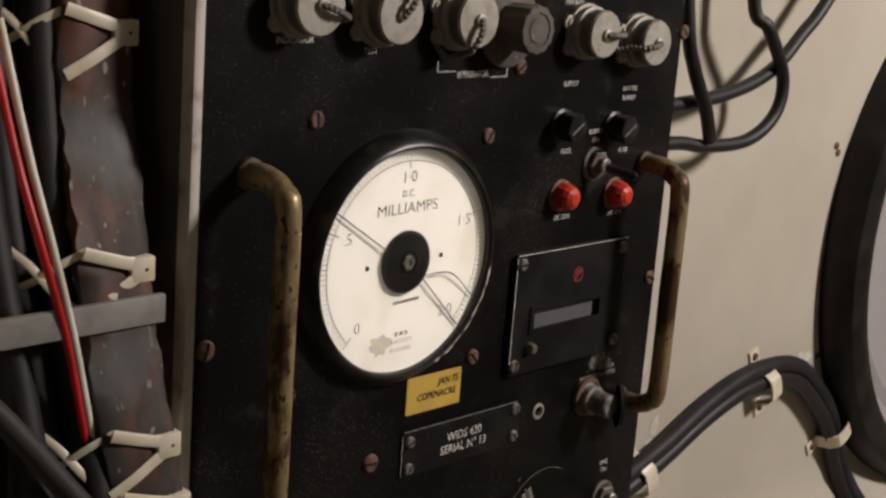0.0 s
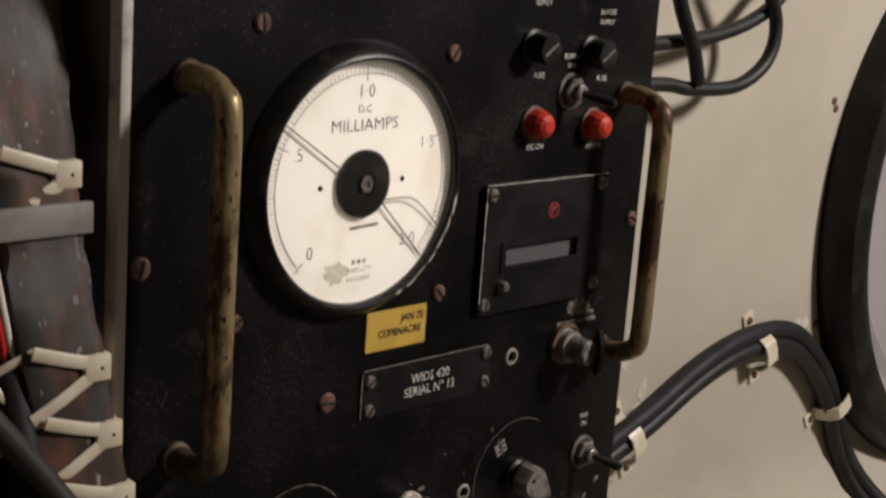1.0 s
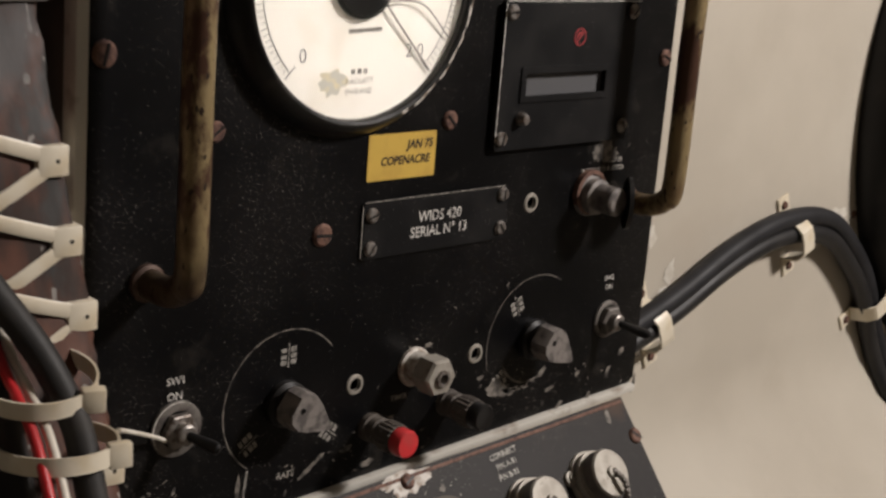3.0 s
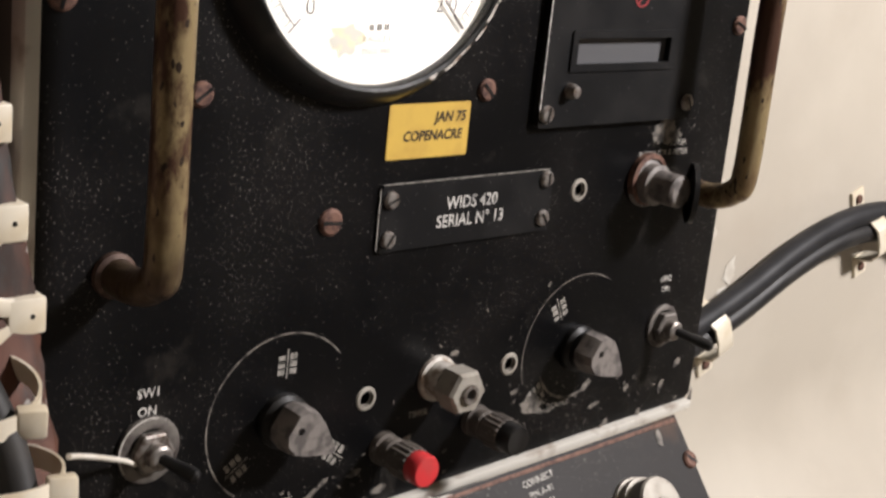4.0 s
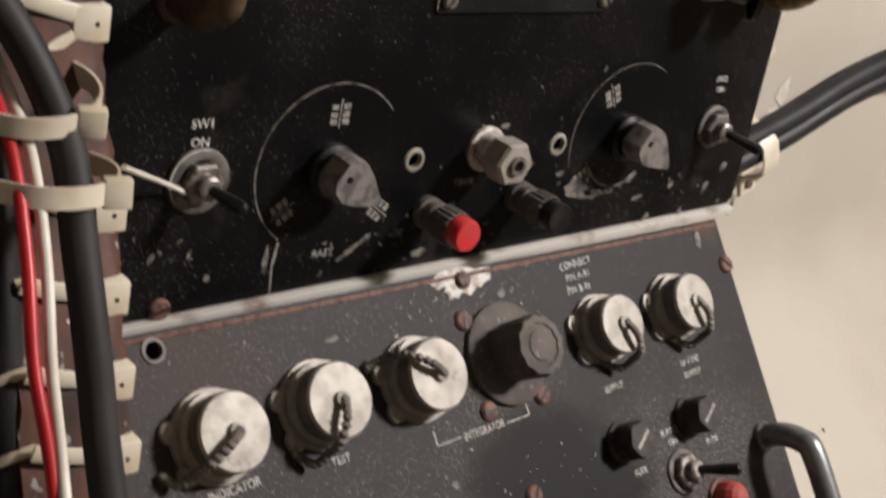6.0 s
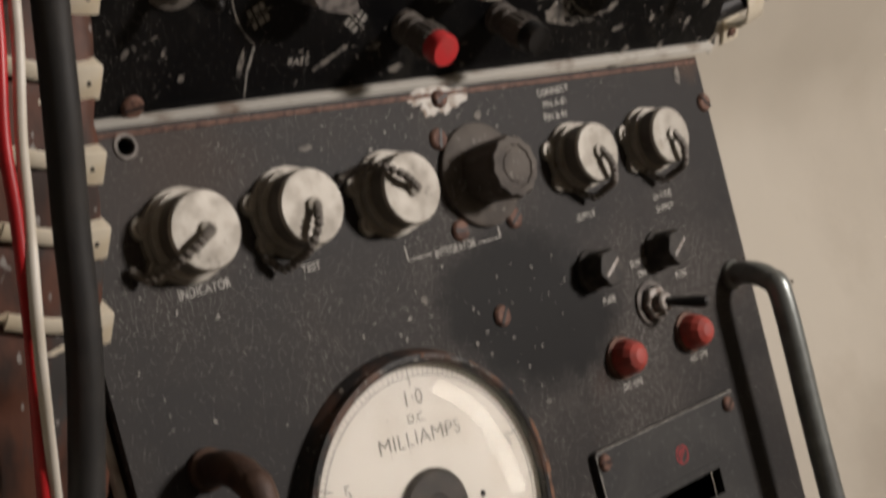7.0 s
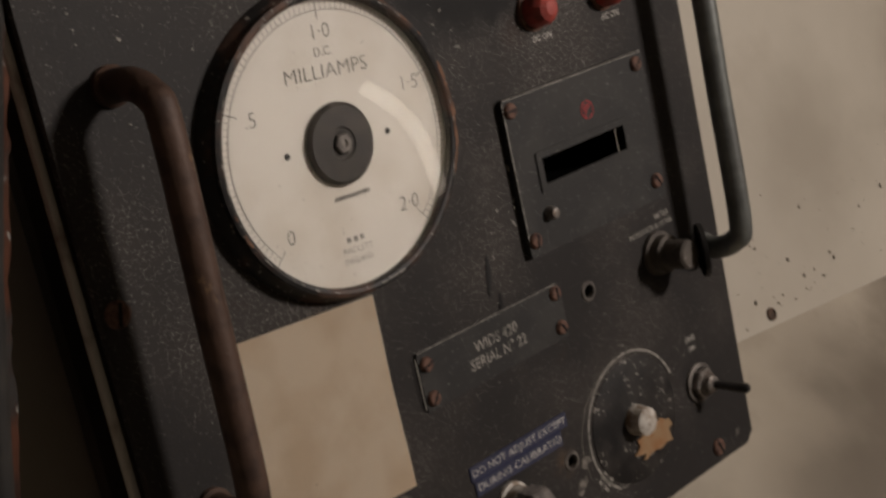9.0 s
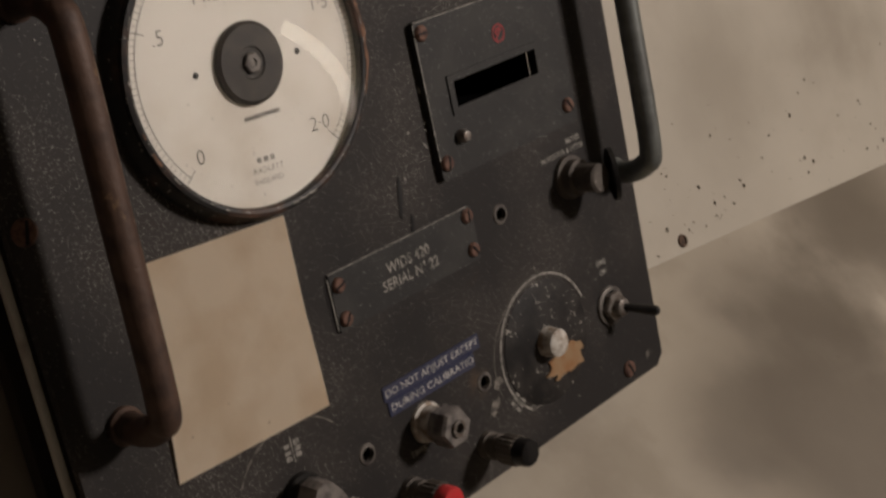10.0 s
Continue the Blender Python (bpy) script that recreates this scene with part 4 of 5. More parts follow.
# side wall: upright above, leaning forward below
def sweep_x(prof, xs, thick):
    """A bent plate: the profile (y, z) carried along x, with its own thickness behind."""
    bm = bmesh.new()
    back = []
    for k, (y, z) in enumerate(prof):
        a, b = prof[max(k - 1, 0)], prof[min(k + 1, len(prof) - 1)]
        d = Vector((b[0] - a[0], b[1] - a[1])).normalized()
        back.append((y - d.y * thick, z + d.x * thick))
    lp = list(prof) + back[::-1]
    rows = [[bm.verts.new((x, y, z)) for y, z in lp] for x in xs]
    for a, b in zip(rows, rows[1:]):
        for k in range(len(lp)):
            j = (k + 1) % len(lp)
            bm.faces.new((a[k], a[j], b[j], b[k]))
    n = len(prof)
    for row in (rows[0], rows[-1]):
        for k in range(n - 1):
            bm.faces.new((row[k], row[k + 1], row[2 * n - 2 - k], row[2 * n - 1 - k]))
    return bm


structure("wall_north", sweep_x([(YW, 1.25), (YW, -0.37), (YW - 0.006, -0.405), (YW - 0.025, -0.44), (YW - 0.06, -0.475), (-0.209, -0.708)], (-1.3, 0.3, 0.8, 2.2), 0.02), WALL_CREAM, "cream painted steel hull side, spotted and scuffed", 40)
structure("ledge", sweep_x([(-0.203, -0.705), (-0.235, -0.716), (-0.495, -0.744), (-0.775, -0.924), (-0.875, -1.5)], (-1.3, 0.3, 0.8, 2.2), 0.02), WALL_DIRTY_SHADED, "stained cream ledge below the instruments, shade painted at its right", 40)
structure("floor", box(-1.3, 2.2, -2.2, 0.2, -1.56, -1.5), DARK_STEEL, "dark steel deck")
structure("ceiling", box(-1.3, 2.2, -2.2, 0.14, 1.25, 1.3), WALL_CREAM, "cream painted deckhead")
structure("wall_west", box(-1.36, -1.3, -2.2, 0.14, -1.5, 1.3), DARK_STEEL, "dark end bulkhead")
structure("wall_east", box(2.2, 2.26, -2.2, 0.14, -1.5, 1.3), WALL_CREAM, "cream end bulkhead")
structure("wall_south", box(-1.36, 2.26, -2.26, -2.2, -1.5, 1.3), WALL_CREAM, "cream bulkhead opposite the rack")

# lamp under the ceiling
lamp = empty("ceiling_lamp", pose(LAMP[0], LAMP[1], 0), "hanging lamp with dark shade and frosted bulb", "lamp")
bm = lathe(0, 0, [(0.08, 0), (0.08, 0.02), (0.06, 0.03), (0.06, 0.0)], 32)
pushed(bm, pose(0, 0, 1.25, 90, 0, 0))
part("ceiling_rose", bm, CAP_DARK, lamp)
part("cord", tube([(0, 0, 1.23), (0, 0, 1.1), (0, 0, LAMP[2] + 0.12)], 0.005, 10, 3), CABLE, lamp)
bm = lathe(0, 0, [(0.02, -0.01), (0.035, 0.0), (0.1, 0.03), (0.125, 0.06), (0.122, 0.06), (0.09, 0.028)], 32)
pushed(bm, pose(0, 0, LAMP[2] + 0.12, 90, 0, 0))
part("shade", bm, CAP_DARK, lamp)
bm = lathe(0, 0, [(0.055, 0.03), (0.045, 0.055), (0.02, 0.068), (0, 0.07)], 24)
pushed(bm, pose(0, 0, LAMP[2] + 0.12, 90, 0, 0))
part("bowl", bm, LENS_GLOW, lamp)

tube_lamp = empty("tube_lamp", pose(2.1, -2.2, 0.58), "short upright tube lamp on the far bulkhead", "lamp")
part("base_plate", box(-0.09, 0.09, 0.0, 0.02, -0.25, 0.25, 0.004), CAP_METAL, tube_lamp)
bm = tube([(0.0, 0.05, 0.19), (0.055, 0.055, 0.11), (0.07, 0.055, 0.0), (0.03, 0.05, -0.17)], 0.02, 14, 6)
part("glass_tube", bm, LENS_GLOW, tube_lamp)

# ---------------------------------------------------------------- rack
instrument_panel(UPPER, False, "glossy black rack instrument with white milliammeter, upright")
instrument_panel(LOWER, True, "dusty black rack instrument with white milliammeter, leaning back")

rack = empty("instrument_rack", Matrix.Identity(4), "white painted rack frame behind the two instruments", "rack")
part("upright_rail", box(-0.1705, -0.1635, -0.003, 0.009, -0.31, 0.3, 0.001), EDGE_WHITE, rack, "white painted rail, chipped")
part("cross_rail", pushed(box(-0.002, 0.454, -0.0045, 0.05, -0.0058, -0.0008, 0.0008), Matrix.Translation((-0.162, 0, -0.3085)) @ Matrix.Rotation(radians(-2.55), 4, "Y")), EDGE_WHITE, rack, "chipped white cross rail between the instruments")
bm = box(-0.1605, -0.1565, 0.008, 0.013, -0.31, 0.15, 0.0008)
r = part("sloping_rail", bm, EDGE_WHITE, rack, "white painted sloping rail, rust marks")
r.matrix_local = LOWER

# Rack side, added to hide the pale wall behind and keep the gap dark.
part("side_plate", box(-0.1695, -0.1655, 0.0095, 0.115, -0.30, 0.3, 0.001), material("brown_grey_rack_side", (0.1, 0.088, 0.076), 0.6, second=(0.06, 0.052, 0.044), scale=14, bump=0.1), rack, "brown-grey steel rack side")
r = part("rust_line", pushed(box(0.0, 0.452, -0.0006, 0.0, -0.0045, -0.0022, 0.0002), Matrix.Translation((-0.154, 0, 0.2185)) @ Matrix.Rotation(radians(3.02), 4, "Y")), SCREW_RUST, rack, "line of rust under the cross rail")
r.matrix_local = LOWER

# ---------------------------------------------------------------- port ring on the wall
port = empty("port_hole", pose(1.114, YW, -0.115), "round port with black rubber rim", "port")
bm = lathe(0, 0, [(0.341, 0.0), (0.344, 0.02), (0.336, 0.04), (0.32, 0.044), (0.303, 0.04), (0.29, 0.0)], 96)
part("rim", bm, RING_BLACK, port, "black rubber rim with bolts")
bm = lathe(0, 0, [(0.302, 0.012), (0.296, 0.018), (0.28, 0.012), (0.265, 0.002), (0.25, 0.006), (0.24, 0.002), (0.0, 0.02)], 96)
part("dished_cover", bm, PORT_GREY, port, "pale grey dished cover")

# ---------------------------------------------------------------- cables on the wall
def cable(pts, r, mat, label, category="cable", name="cable"):
    return tagged(obj(name, tube(pts, r, 12, 8), mat), label, category)


RUN = [(x, YW - 0.012, z) for x, z in ((0.36, -0.32), (0.4319, -0.2985), (0.493, -0.2775), (0.5608, -0.249), (0.6254, -0.2315), (0.6866, -0.2295), (0.7335, -0.2406), (0.7732, -0.2678), (0.8172, -0.3119), (0.8565, -0.3787))] + [(0.876, 0.084, -0.43), (0.905, 0.04, -0.475), (0.965, -0.043, -0.545), (1.05, -0.178, -0.66)]
cable(RUN, 0.0095, CABLE_GREY, "thick grey sheathed cable clipped to the wall")
cable([(x - 0.006, y - 0.002, z - 0.0155) for x, y, z in RUN], 0.009, CABLE, "thick black cable clipped beside the grey one")


def clip(x, y, z, turn, high=0.026):
    """Saddle clip over the cable pair, with two screwed tabs."""
    c = empty("cable_clip", pose(x, y, z) @ pose(0, 0, 0, 0, turn, 0), "cream plastic cable clip with two screws", "cable clip", "wall clips")
    prof = [(0.0, 0.022), (-0.006, 0.021), (-high * 0.7, 0.0185), (-high, 0.011), (-high - 0.001, 0.0), (-high, -0.011), (-high * 0.7, -0.0185), (-0.006, -0.021), (0.0, -0.022)]
    part("saddle", sweep_x(prof, (-0.0085, 0.0085), -0.0018), TIE, c, smooth=40)
    for s in (-1, 1):
        part("tab", box(-0.0085, 0.0085, -0.0028, 0.0, s * 0.031 - 0.0105, s * 0.031 + 0.0105, 0.0008), TIE, c)
        part("clip_screw", lathe(0, s * 0.033, [(0.0042, 0.0027), (0.0036, 0.0047), (0, 0.0052)], 14), SCREW_RUST, c)
    return c


clip(0.6664, YW, -0.2485, -20, 0.026)
clip(0.833, YW, -0.338, 60, 0.026)
clip(0.46, YW, -0.3055, -22, 0.024)

YC = YW - 0.04
cable([(0.26, YC, 0.07), (0.3978, YC, 0.0724), (0.4881, YC, 0.0797), (0.555, YC, 0.0987), (0.6018, YC, 0.133), (0.6403, YC, 0.1658), (0.74, YC, 0.28)], 0.0066, CABLE, "black flexible cable hanging in a loop")
cable([(0.26, YC, 0.036), (0.4039, YC, 0.038), (0.452, YC - 0.004, 0.033), (0.5151, YC - 0.008, 0.035), (0.555, YC - 0.01, 0.058), (0.5606, YC - 0.01, 0.094), (0.5263, YC - 0.01, 0.1393), (0.5109, YC, 0.1654), (0.5, YC, 0.3)], 0.0064, CABLE, "black flexible cable looping up from the rack")
cable([(0.4514, YC - 0.01, 0.0396), (0.4324, YC - 0.015, 0.0692), (0.4083, YC - 0.015, 0.1057), (0.39, YC - 0.015, 0.15), (0.38, YC, 0.3)], 0.0064, CABLE, "black flexible cable rising beside the rack")

# ---------------------------------------------------------------- left side: rusty bar with ties, cables and wires
BAR = ((0.34, -0.19, 0.05), (0.1, -0.188, 0.03), (0.02, -0.193, 0.005), (-0.08, -0.186, -0.0155), (-0.125, -0.179, -0.0195), (-0.16, -0.1735, -0.025), (-0.226, -0.171, -0.0465), (-0.27, -0.1755, -0.067), (-0.335, -0.176, -0.0925), (-0.43, -0.18, -0.125), (-0.8, -0.19, -0.24))


def bar_at(z):
    """Front right edge of the bar at height z."""
    for (z0, x0, y0), (z1, x1, y1) in zip(BAR, BAR[1:]):
        if z >= z1:
            break
    k = (z0 - z) / (z0 - z1)
    return x0 + (x1 - x0) * k, y0 + (y1 - y0) * k


def bar_strip(section, seed):
    """A flange of the bar: its section, in (x, y) from the front edge, carried down with small dents."""
    bm = bmesh.new()
    rng = random.Random(seed)
    rows = []
    n = 110
    for k in range(n + 1):
        z = 0.32 - 1.07 * k / n
        x1, yy = bar_at(z)
        x1 += 0.001 * math.sin(z * 40)
        rows.append([bm.verts.new((x1 + x + rng.uniform(-0.0014, 0.0014), yy + y + rng.uniform(-0.0019, 0.0012), z)) for x, y in section])
    m = len(section)
    for a, b in zip(rows, rows[1:]):
        for k in range(m):
            bm.faces.new((a[k], a[(k + 1) % m], b[(k + 1) % m], b[k]))
    bm.faces.new(rows[0])
    bm.faces.new(rows[-1])
    return bm


bar = empty("angle_bar", Matrix.Identity(4), "upright steel angle bar, flaking paint and brown rust", "steel bar")
part("front_flange", bar_strip([(-0.047, 0.0), (-0.046, -0.002), (-0.032, -0.0034), (-0.018, -0.0026), (-0.008, -0.0032), (-0.001, -0.002), (0, 0), (0, 0.004), (-0.047, 0.004)], 4), FLANGE, bar, "flange with flaking grey paint over rust", 50)
part("side_flange", bar_strip([(-0.0045, 0.0042), (-0.0002, 0.0042), (-0.0002, 0.018), (-0.0002, 0.03), (-0.0045, 0.03), (-0.0045, 0.018)], 7), RUST_BAR, bar, "rusty side flange", 50)

bx, by = bar_at(-0.003)
strap = empty("strap", pose(bx, by, -0.003), "flat grey metal strap across the rusty bar", "strap")
part("band", box(-0.14, 0.003, -0.009, -0.004, -0.0085, 0.0085, 0.001), STRAP, strap)


def v_tie(z, spread, long):
    """Nylon tie laced from the edge of the bar back to the cables as a V."""
    x, y = bar_at(z)
    t = empty("cable_tie", pose(x, y - 0.003, z), "yellowed nylon tie laced round the bar", "cable tie", "lacing ties")
    part("wrap", box(-0.014, 0.002, -0.0028, 0.031, -0.0075, 0.0075, 0.0012), TIE, t)
    for h0, h1 in ((0.0022, 0.75 * spread), (-0.0022, -1.25 * spread)):
        pts = [(-0.006, -0.0016, h0), (-0.018, -0.0022, h0 + (h1 - h0) * 0.3), (-0.03, -0.0026, h0 + (h1 - h0) * 0.62), (-long, -0.001, h1)]
        part("tail", tube(pts, 0.0008, 8, 5, None, 4.6, (0, 1, 0)), TIE, t)
        back = [(-long + 0.003, 0.002, h1), (-long - 0.012, 0.006, h1 * 0.45), (-long - 0.024, 0.014, -h1 * 0.25), (-long - 0.034, 0.026, -h1 * 0.7)]
        part("crossing_tail", tube(back, 0.0007, 8, 5, None, 3.6, (0, 1, 0)), TIE, t)
    part("eyelet", lathe(-0.004, 0.0, [(0.0013, 0.0024), (0.001, 0.003), (0, 0.003)], 10), BAKELITE, t)
    return t


for z in (0.15, 0.019, -0.083, -0.121, -0.157, -0.228, -0.258, -0.289, -0.317, -0.35):
    v_tie(z, 0.0185 if z > -0.2 else 0.0145, 0.044)

cable([(-0.36, 0.0, 0.02), (-0.3, -0.012, -0.04), (-0.2587, -0.03, -0.0959), (-0.2428, -0.035, -0.1173), (-0.226, -0.042, -0.1417), (-0.2125, -0.053, -0.1663), (-0.206, -0.07, -0.193), (-0.206, -0.085, -0.2235), (-0.206, -0.1, -0.2545), (-0.2055, -0.115, -0.2921), (-0.2058, -0.135, -0.332), (-0.21, -0.157, -0.379), (-0.2198, -0.185, -0.4222), (-0.228, -0.21, -0.4589), (-0.245, -0.28, -0.57)], 0.0072, CABLE_WORN, "thick black cable strapped to the bar")


def ring_tie(c, rx, ry, turn, lean):
    t = empty("cable_tie", pose(*c) @ pose(0, 0, 0, lean, 0, turn), "nylon tie binding the black cable to the bar", "cable tie", "binding ties")
    part("band", tie_band(rx, ry), TIE, t)
    part("head", box(rx * 0.62, rx * 0.62 + 0.011, -ry * 0.74 - 0.003, -ry * 0.74 + 0.003, -0.006, 0.006, 0.0012), TIE, t)
    return t


def tie_band(rx, ry, half=0.0042, thick=0.0012, n=40):
    """Closed flat band round an oval."""
    bm = bmesh.new()
    rows = []
    for k in range(n):
        a = 2 * math.pi * k / n
        o = Vector((math.cos(a), math.sin(a), 0))
        p = Vector((rx * math.cos(a), ry * math.sin(a), 0))
        rows.append([bm.verts.new(p + o * d + Vector((0, 0, h))) for d, h in ((0, -half), (thick, -half), (thick, half), (0, half))])
    for k in range(n):
        a, b = rows[k], rows[(k + 1) % n]
        for i in range(4):
            bm.faces.new((a[i], a[(i + 1) % 4], b[(i + 1) % 4], b[i]))
    return bm


ring_tie((-0.2125, -0.044, -0.178), 0.027, 0.029, -20, 8)
ring_tie((-0.2095, -0.058, -0.206), 0.027, 0.031, -14, -6)
cable([(-0.1715, -0.05, -0.209), (-0.152, -0.03, -0.221), (-0.1225, -0.008, -0.238), (-0.114, -0.005, -0.243)], 0.0012, WIRE_WHITE, "thin white wire tied to the switch", "wire", "wire")
RED = [(-0.285, 0.02, 0.16), (-0.276, 0.005, 0.09), (-0.269, -0.01, 0.042), (-0.2528, -0.008, -0.009), (-0.2425, -0.008, -0.058), (-0.231, -0.008, -0.111), (-0.2265, -0.018, -0.141), (-0.2268, -0.04, -0.168), (-0.2275, -0.07, -0.192), (-0.231, -0.095, -0.222), (-0.2352, -0.115, -0.2529), (-0.2348, -0.13, -0.2783), (-0.2345, -0.15, -0.3191), (-0.2275, -0.158, -0.381), (-0.2267, -0.174, -0.42), (-0.2235, -0.195, -0.48), (-0.22, -0.24, -0.62)]
cable(RED, 0.0025, WIRE_RED, "red insulated wire hanging beside the bar", "wire", "wire")
OFF = (0.007, 0.007, 0.006, 0.004, 0.004, 0.004, 0.0035, 0.0055, 0.0065, 0.0065, 0.006, 0.004, 0.0, 0.0045, 0.0055, 0.006, 0.006)
cable([(x + d, y - 0.001 - (0.006 if d < 0.001 else 0), z) for (x, y, z), d in zip(RED, OFF)], 0.0023, WIRE_WHITE, "white insulated wire hanging beside the bar", "wire", "wire")
# cable bundle beside and behind the bar
for dx, dy in ((-0.05, 0.01), (-0.072, 0.022), (-0.058, 0.042), (-0.09, 0.012)):
    pts = []
    for z in (0.34, 0.1, -0.1, -0.3, -0.5, -0.78):
        x, y = bar_at(z)
        pts.append((x + dx + 0.004 * math.sin(9 * z + 40 * dx), y + dy, z))
    cable(pts, 0.011, CABLE, "black cable in the bundle beside the bar")
tagged(obj("conduit", tube([(-0.309, 0.0, 0.36), (-0.312, 0.0, 0.1), (-0.314, 0.0, -0.12), (-0.33, 0.0, -0.4)], 0.019, 16, 6), WALL_DIRTY_SHADED), "cream painted conduit behind the cables", "conduit")
# Made-up plate, there only to darken the gap between bar and rack.
structure("side_plate", box(-0.262, -0.25, 0.06, 0.119, -0.3, 0.6), DARK_STEEL, "dark plate added to darken the gap beside the rack")

# ---------------------------------------------------------------- loose things on the panels
lab = empty("inspection_label", UPPER, "yellow printed label stuck to the black panel", "label")
part("sticker", sheet(loop_rect(0.019, 0.0722, -0.1155, -0.0882, 0.001), [], 0.0002, 0.0006), YELLOW, lab, smooth=0)
t = text("JAN 75", 0.0072, 0.059, -0.0955, 0.0008, thick=0.0002, width=0.0215, shear=0.15)
text("COPENACRE", 0.007, 0.048, -0.1045, 0.0008, thick=0.0002, width=0.039, shear=0.15, bm=t)
part("printing", t, LABEL_INK, lab, smooth=0)

pap = empty("paper_sheet", LOWER, "blank yellowed paper taped to the dusty panel", "paper")
bm = bmesh.new()
N = 8
g = [[bm.verts.new((-0.0945 + 0.093 * i / N - (0.011 - 0.0105 * i / N) * (j / N), -0.0012 - 0.0012 * abs(math.sin(3.1 * j / N + 1.7 * i / N)), -0.0793 - 0.114 * j / N - (0.006 - 0.003 * j / N) * i / N)) for j in range(N + 1)] for i in range(N + 1)]
for i in range(N):
    for j in range(N):
        bm.faces.new((g[i][j], g[i + 1][j], g[i + 1][j + 1], g[i][j + 1]))
bmesh.ops.solidify(bm, geom=bm.faces[:], thickness=0.0003)
part("leaf", bm, PAPER, pap)

tape = empty("embossed_tape", LOWER, "two strips of blue embossed label tape", "label tape")
for k, (body, wdt) in enumerate((("DO NOT ADJUST EXCEPT", 0.081), ("DURING CALIBRATIO", 0.072))):
    v = -0.2097 - 0.0095 * k
    part("strip", sheet(loop_rect(0.0385 + 0.002 * k, 0.1225 - 0.007 * k, v - 0.0046, v + 0.0046, 0.0004), [], 0.0002, 0.0008), TAPE_BLUE, tape, smooth=0)
    part("embossing", text(body, 0.0062, 0.0805 - 0.002 * k, v, 0.001, width=wdt), PRINT_WHITE, tape, smooth=0)

# flaked white paint at the seam
chip = empty("paint_flake", LOWER, "chipped white paint round the seam screw", "paint flake")
bm = bmesh.new()
rng = random.Random(9)
ring = []
for k, q in enumerate(ragged(48, rng)):
    a = 2 * math.pi * k / 48
    q *= 0.0105
    ring.append(bm.verts.new((0.0742 + 2.0 * q * math.cos(a), -0.0005, 0.2035 + 0.75 * q * math.sin(a) - 0.3 * q)))
bm.faces.new(ring)
part("flake", bm, CHIPPED, chip, smooth=0)
screw(0.0746, 0.2005, 0.0006, SCREW_RUST, chip, 0.005, 20)

# grime along the fold of the hull side
bm = bmesh.new()
rng = random.Random(21)
A, B = Vector((0, YW - 0.06, -0.475)), Vector((0, -0.209, -0.708))
down = (B - A).normalized()
out = Vector((0, -down.z, down.y)) * -1
if out.y > 0:
    out = -out
for k in range(170):
    x = 0.36 + 0.75 * rng.random()
    h = abs(rng.gauss(0, 0.05)) if k % 4 else 0.3 * rng.random()
    c = B - down * (h + 0.006) + Vector((x, 0, 0)) + out * 0.0006
    r = 0.0004 + 0.0013 * rng.random() ** 3
    n = 7
    ring = [bm.verts.new(c + Vector((1, 0, 0)) * r * q * math.cos(a) + down * r * q * (1.4 if k % 3 else 0.7) * math.sin(a)) for a, q in [(2 * math.pi * i / n, 0.6 + 0.7 * rng.random()) for i in range(n)]]
    bm.faces.new(ring)
tagged(obj("grime_specks", bm, material("dark_grime", (0.06, 0.045, 0.032), 0.8), None, "", 0), "dark specks of grime along the fold of the wall", "grime", "", "stuff")
hole = empty("bolt_hole", Matrix.Translation((0.457, 0, 0)) @ Matrix.Translation(B - down * 0.012) @ Matrix.Rotation(math.radians(-49), 4, "X"), "rusty bolt hole in the cream wall", "bolt hole")
part("rim", lathe(0, 0, [(0.0058, -0.001), (0.005, 0.0016), (0.0034, 0.0018), (0.0032, 0.0008), (0, 0.0008)], 20), material("rust_stain", (0.09, 0.05, 0.03), 0.8, second=(0.03, 0.02, 0.015), scale=200), hole)


def flakes(m, spots, mat, label, seed):
    """Ragged patches of bare or chipped paint: (u, v, size, stretch, turn)."""
    root = empty("paint_chips", m, label, "paint chips")
    rng = random.Random(seed)
    for u, v, size, stretch, turn in spots:
        bm = bmesh.new()
        ca, sa = math.cos(radians(turn)), math.sin(radians(turn))
        ring = []
        for k, q in enumerate(ragged(30, rng)):
            a = 2 * math.pi * k / 30
            q *= 0.85 * size
            x, y = q * stretch * math.cos(a), q * math.sin(a)
            ring.append(bm.verts.new((u + ca * x - sa * y, -0.0005, v + sa * x + ca * y)))
        bm.faces.new(ring)
        part("chip", bm, mat, root, smooth=0)


flakes(UPPER, [(0.147, -0.266, 0.0075, 1.5, -20), (0.158, -0.27, 0.003, 2.2, -30), (0.212, -0.29, 0.002, 2.5, 20), (0.262, -0.275, 0.0022, 2.6, 75), (0.228, -0.27, 0.0018, 2.0, 40), (-0.125, -0.276, 0.0018, 2.0, 70), (-0.105, -0.276, 0.0014, 2.0, 80), (0.035, -0.292, 0.0025, 2.5, 20),  (0.19, -0.262, 0.0022, 3.0, 40), (0.2, -0.276, 0.002, 2.5, 10), (0.275, -0.262, 0.0025, 2.0, 60), (0.243, -0.289, 0.0022, 1.6, 70), (-0.012, -0.286, 0.0022, 3.6, 35), (-0.003, -0.28, 0.0016, 3.2, 45), (0.018, -0.279, 0.0022, 2.5, 5), (0.05, -0.268, 0.003, 2.0, 30), (-0.062, -0.285, 0.002, 4.0, 85), (-0.094, -0.29, 0.002, 1.2, 0), (0.232, -0.113, 0.008, 2.0, 4), (0.294, -0.29, 0.0025, 3.0, 80), (0.08, -0.224, 0.002, 2.0, 0), (0.13, -0.255, 0.0018, 2.0, 20)], WORN, "bare chips in the black paint round the lower controls", 3)
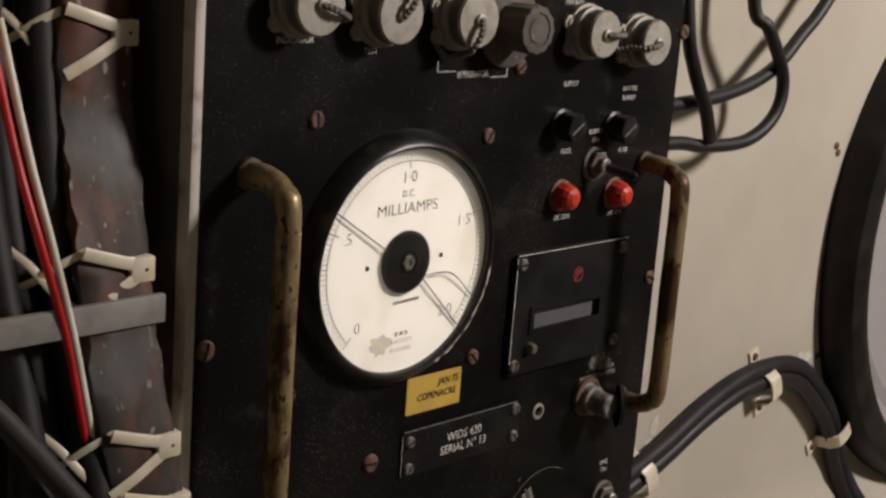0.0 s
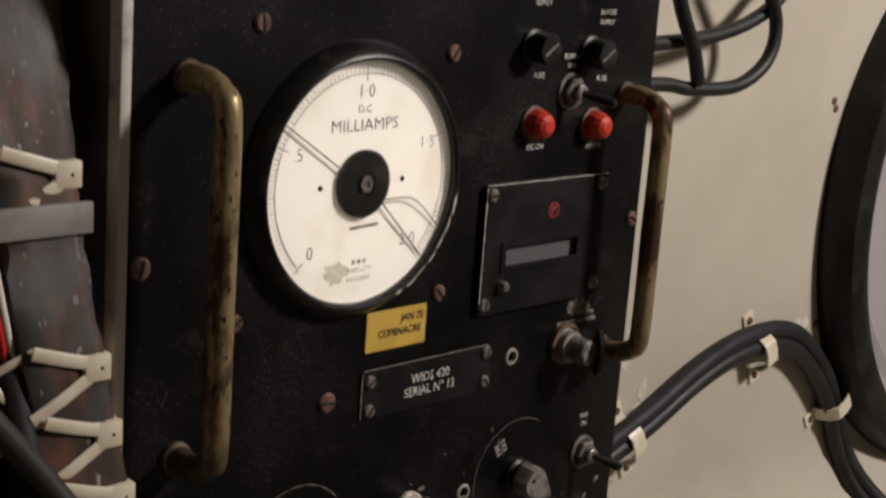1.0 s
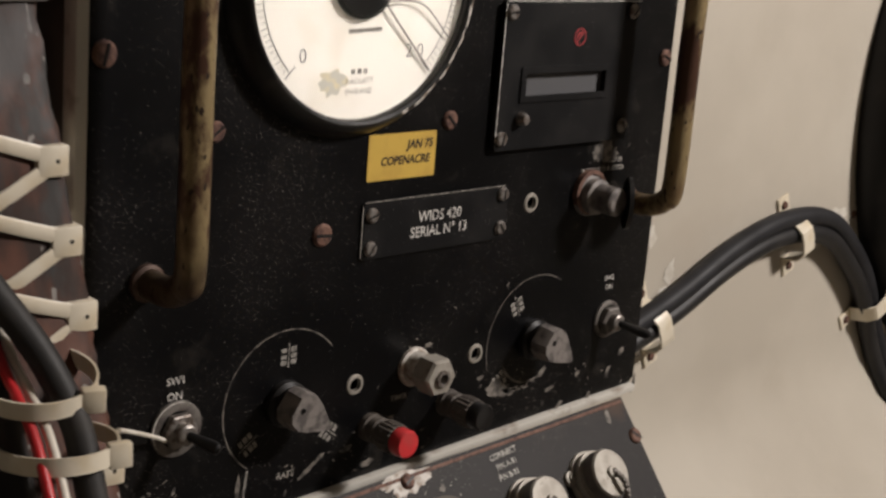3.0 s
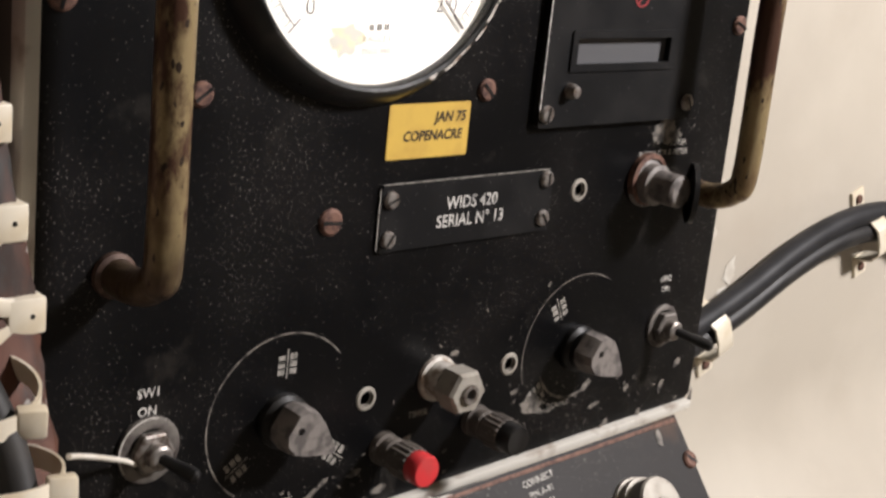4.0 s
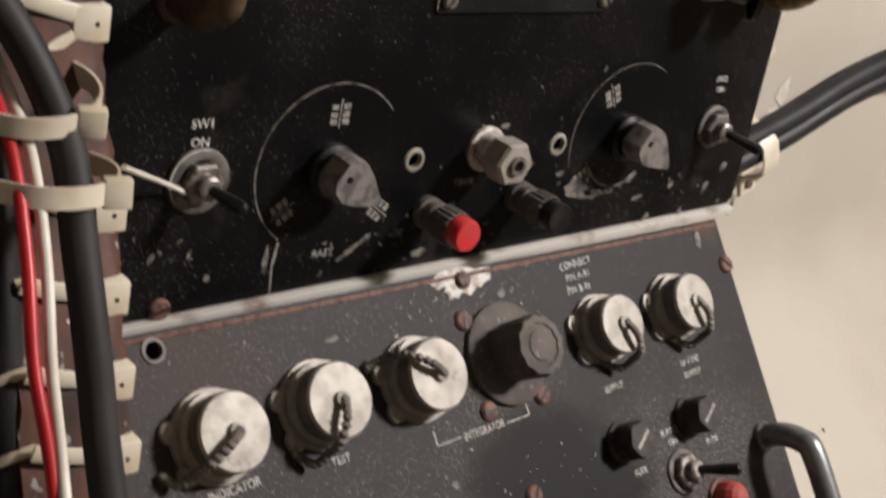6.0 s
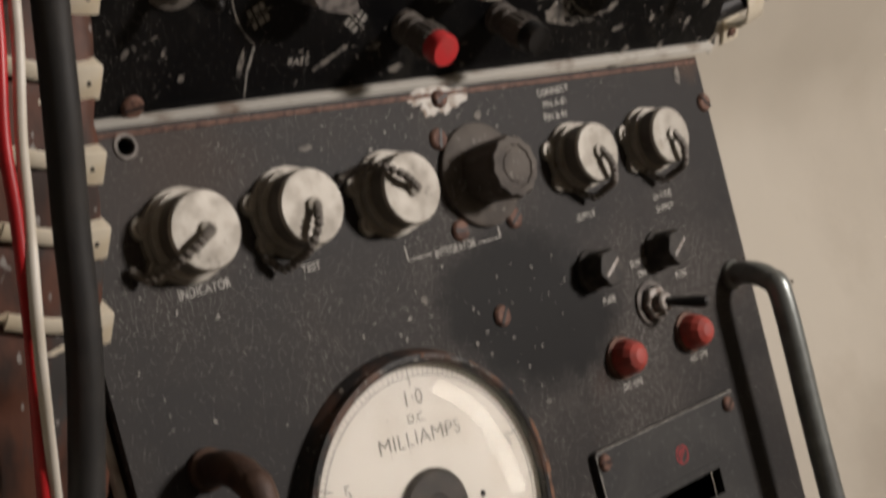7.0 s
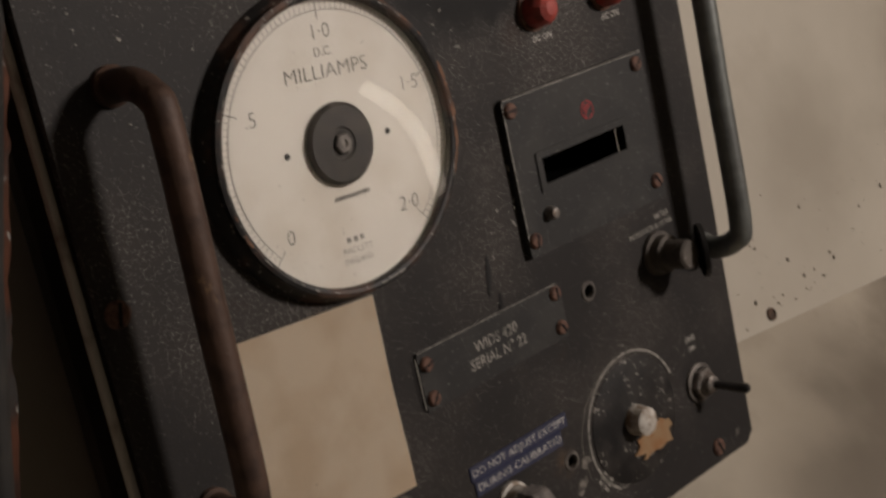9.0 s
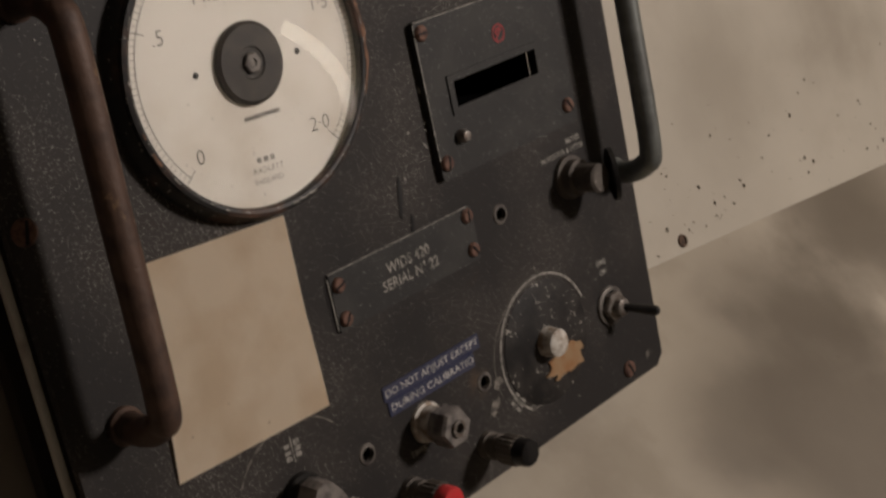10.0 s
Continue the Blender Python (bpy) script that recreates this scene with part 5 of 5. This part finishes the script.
flakes(LOWER, [(0.03, 0.1, 0.0022, 1.5, 0), (0.276, 0.185, 0.003, 2.2, 70), (0.1, 0.188, 0.0022, 2.0, 30), (0.125, -0.256, 0.0045, 1.4, 30), (0.132, -0.243, 0.004, 1.2, 0), (-0.02, 0.19, 0.002, 2.4, 0), (0.283, -0.287, 0.002, 2.0, 40)], WORN, "bare chips in the dusty paint", 5)
INK = material("black_ink_mark", (0.005, 0.005, 0.006), 0.4)
flakes(LOWER, [(0.096, -0.145, 0.002, 7.0, 75), (0.098, -0.153, 0.0016, 8.0, 5), (0.085, -0.105, 0.0018, 9.0, 80), (0.09, -0.125, 0.0015, 6.0, 85)], INK, "black marker strokes on the dusty paint", 8)


def chip_specks(m, areas, mat, label, seed):
    """Scattered tiny paint chips, too small to tell apart: areas hold (u, v, spread u, spread v, how many)."""
    rng = random.Random(seed)
    bm = bmesh.new()
    for u, v, su, sv, many in areas:
        for k in range(many):
            x = min(max(u + rng.gauss(0, su), -0.148), 0.296)
            y = min(max(v + rng.gauss(0, sv), -0.299), 0.2)
            q = 0.00022 + 0.0008 * rng.random() ** 4
            a0, st = rng.uniform(0, 3.1), rng.uniform(1, 3)
            ring = []
            for i in range(6):
                a = 2 * math.pi * i / 6
                h = q * rng.uniform(0.5, 1.2)
                px, py = h * st * math.cos(a), h * math.sin(a)
                ring.append(bm.verts.new((x + px * math.cos(a0) - py * math.sin(a0), -0.0006, y + px * math.sin(a0) + py * math.cos(a0))))
            bm.faces.new(ring)
    ob = obj("paint_specks", bm, mat, None, "", 0)
    ob.matrix_world = m
    return tagged(ob, label, "paint chips", "", "stuff")


chip_specks(UPPER, [(0.23, -0.275, 0.04, 0.014, 90), (0.155, -0.265, 0.012, 0.008, 45), (0.02, -0.285, 0.04, 0.009, 60), (-0.12, -0.285, 0.02, 0.01, 30), (0.23, -0.114, 0.014, 0.004, 40), (0.07, -0.22, 0.06, 0.03, 40)], WORN, "fine pale chips in the black paint", 31)
chip_specks(LOWER, [(0.08, 0.19, 0.05, 0.01, 90), (0.04, 0.085, 0.06, 0.02, 110), (-0.1, 0.13, 0.03, 0.04, 60), (0.1, -0.06, 0.02, 0.05, 50), (0.19, -0.235, 0.03, 0.03, 50)], PRINT_FADED, "fine pale chips in the dusty paint", 32)


# worn places on the cream wall
flakes(Matrix.Translation((0, YW, 0)), [(0.7609, -0.2395, 0.012, 1.3, 10), (0.4552, -0.2266, 0.008, 1.6, 80), (0.4881, -0.2621, 0.008, 1.5, 70), (0.4817, -0.2798, 0.006, 1.4, 20), (0.4596, -0.1949, 0.006, 1.5, 60)], material("lighter_bare_paint", (0.6, 0.57, 0.5), 0.55, second=(0.5, 0.46, 0.39), scale=60), "paler chipped patches in the cream wall paint", 41)
for wx, wz in [(0.7727, -0.0039), (0.791, -0.2412), (0.7679, 0.0042)]:
    spot = empty("wall_screw", pose(wx, YW, wz), "small rusty screw in the cream wall", "screw", "wall screws")
    part("head", lathe(0, 0, [(0.0042, 0.0), (0.004, 0.0014), (0.002, 0.0022), (0, 0.0023)], 14), SCREW_RUST, spot)
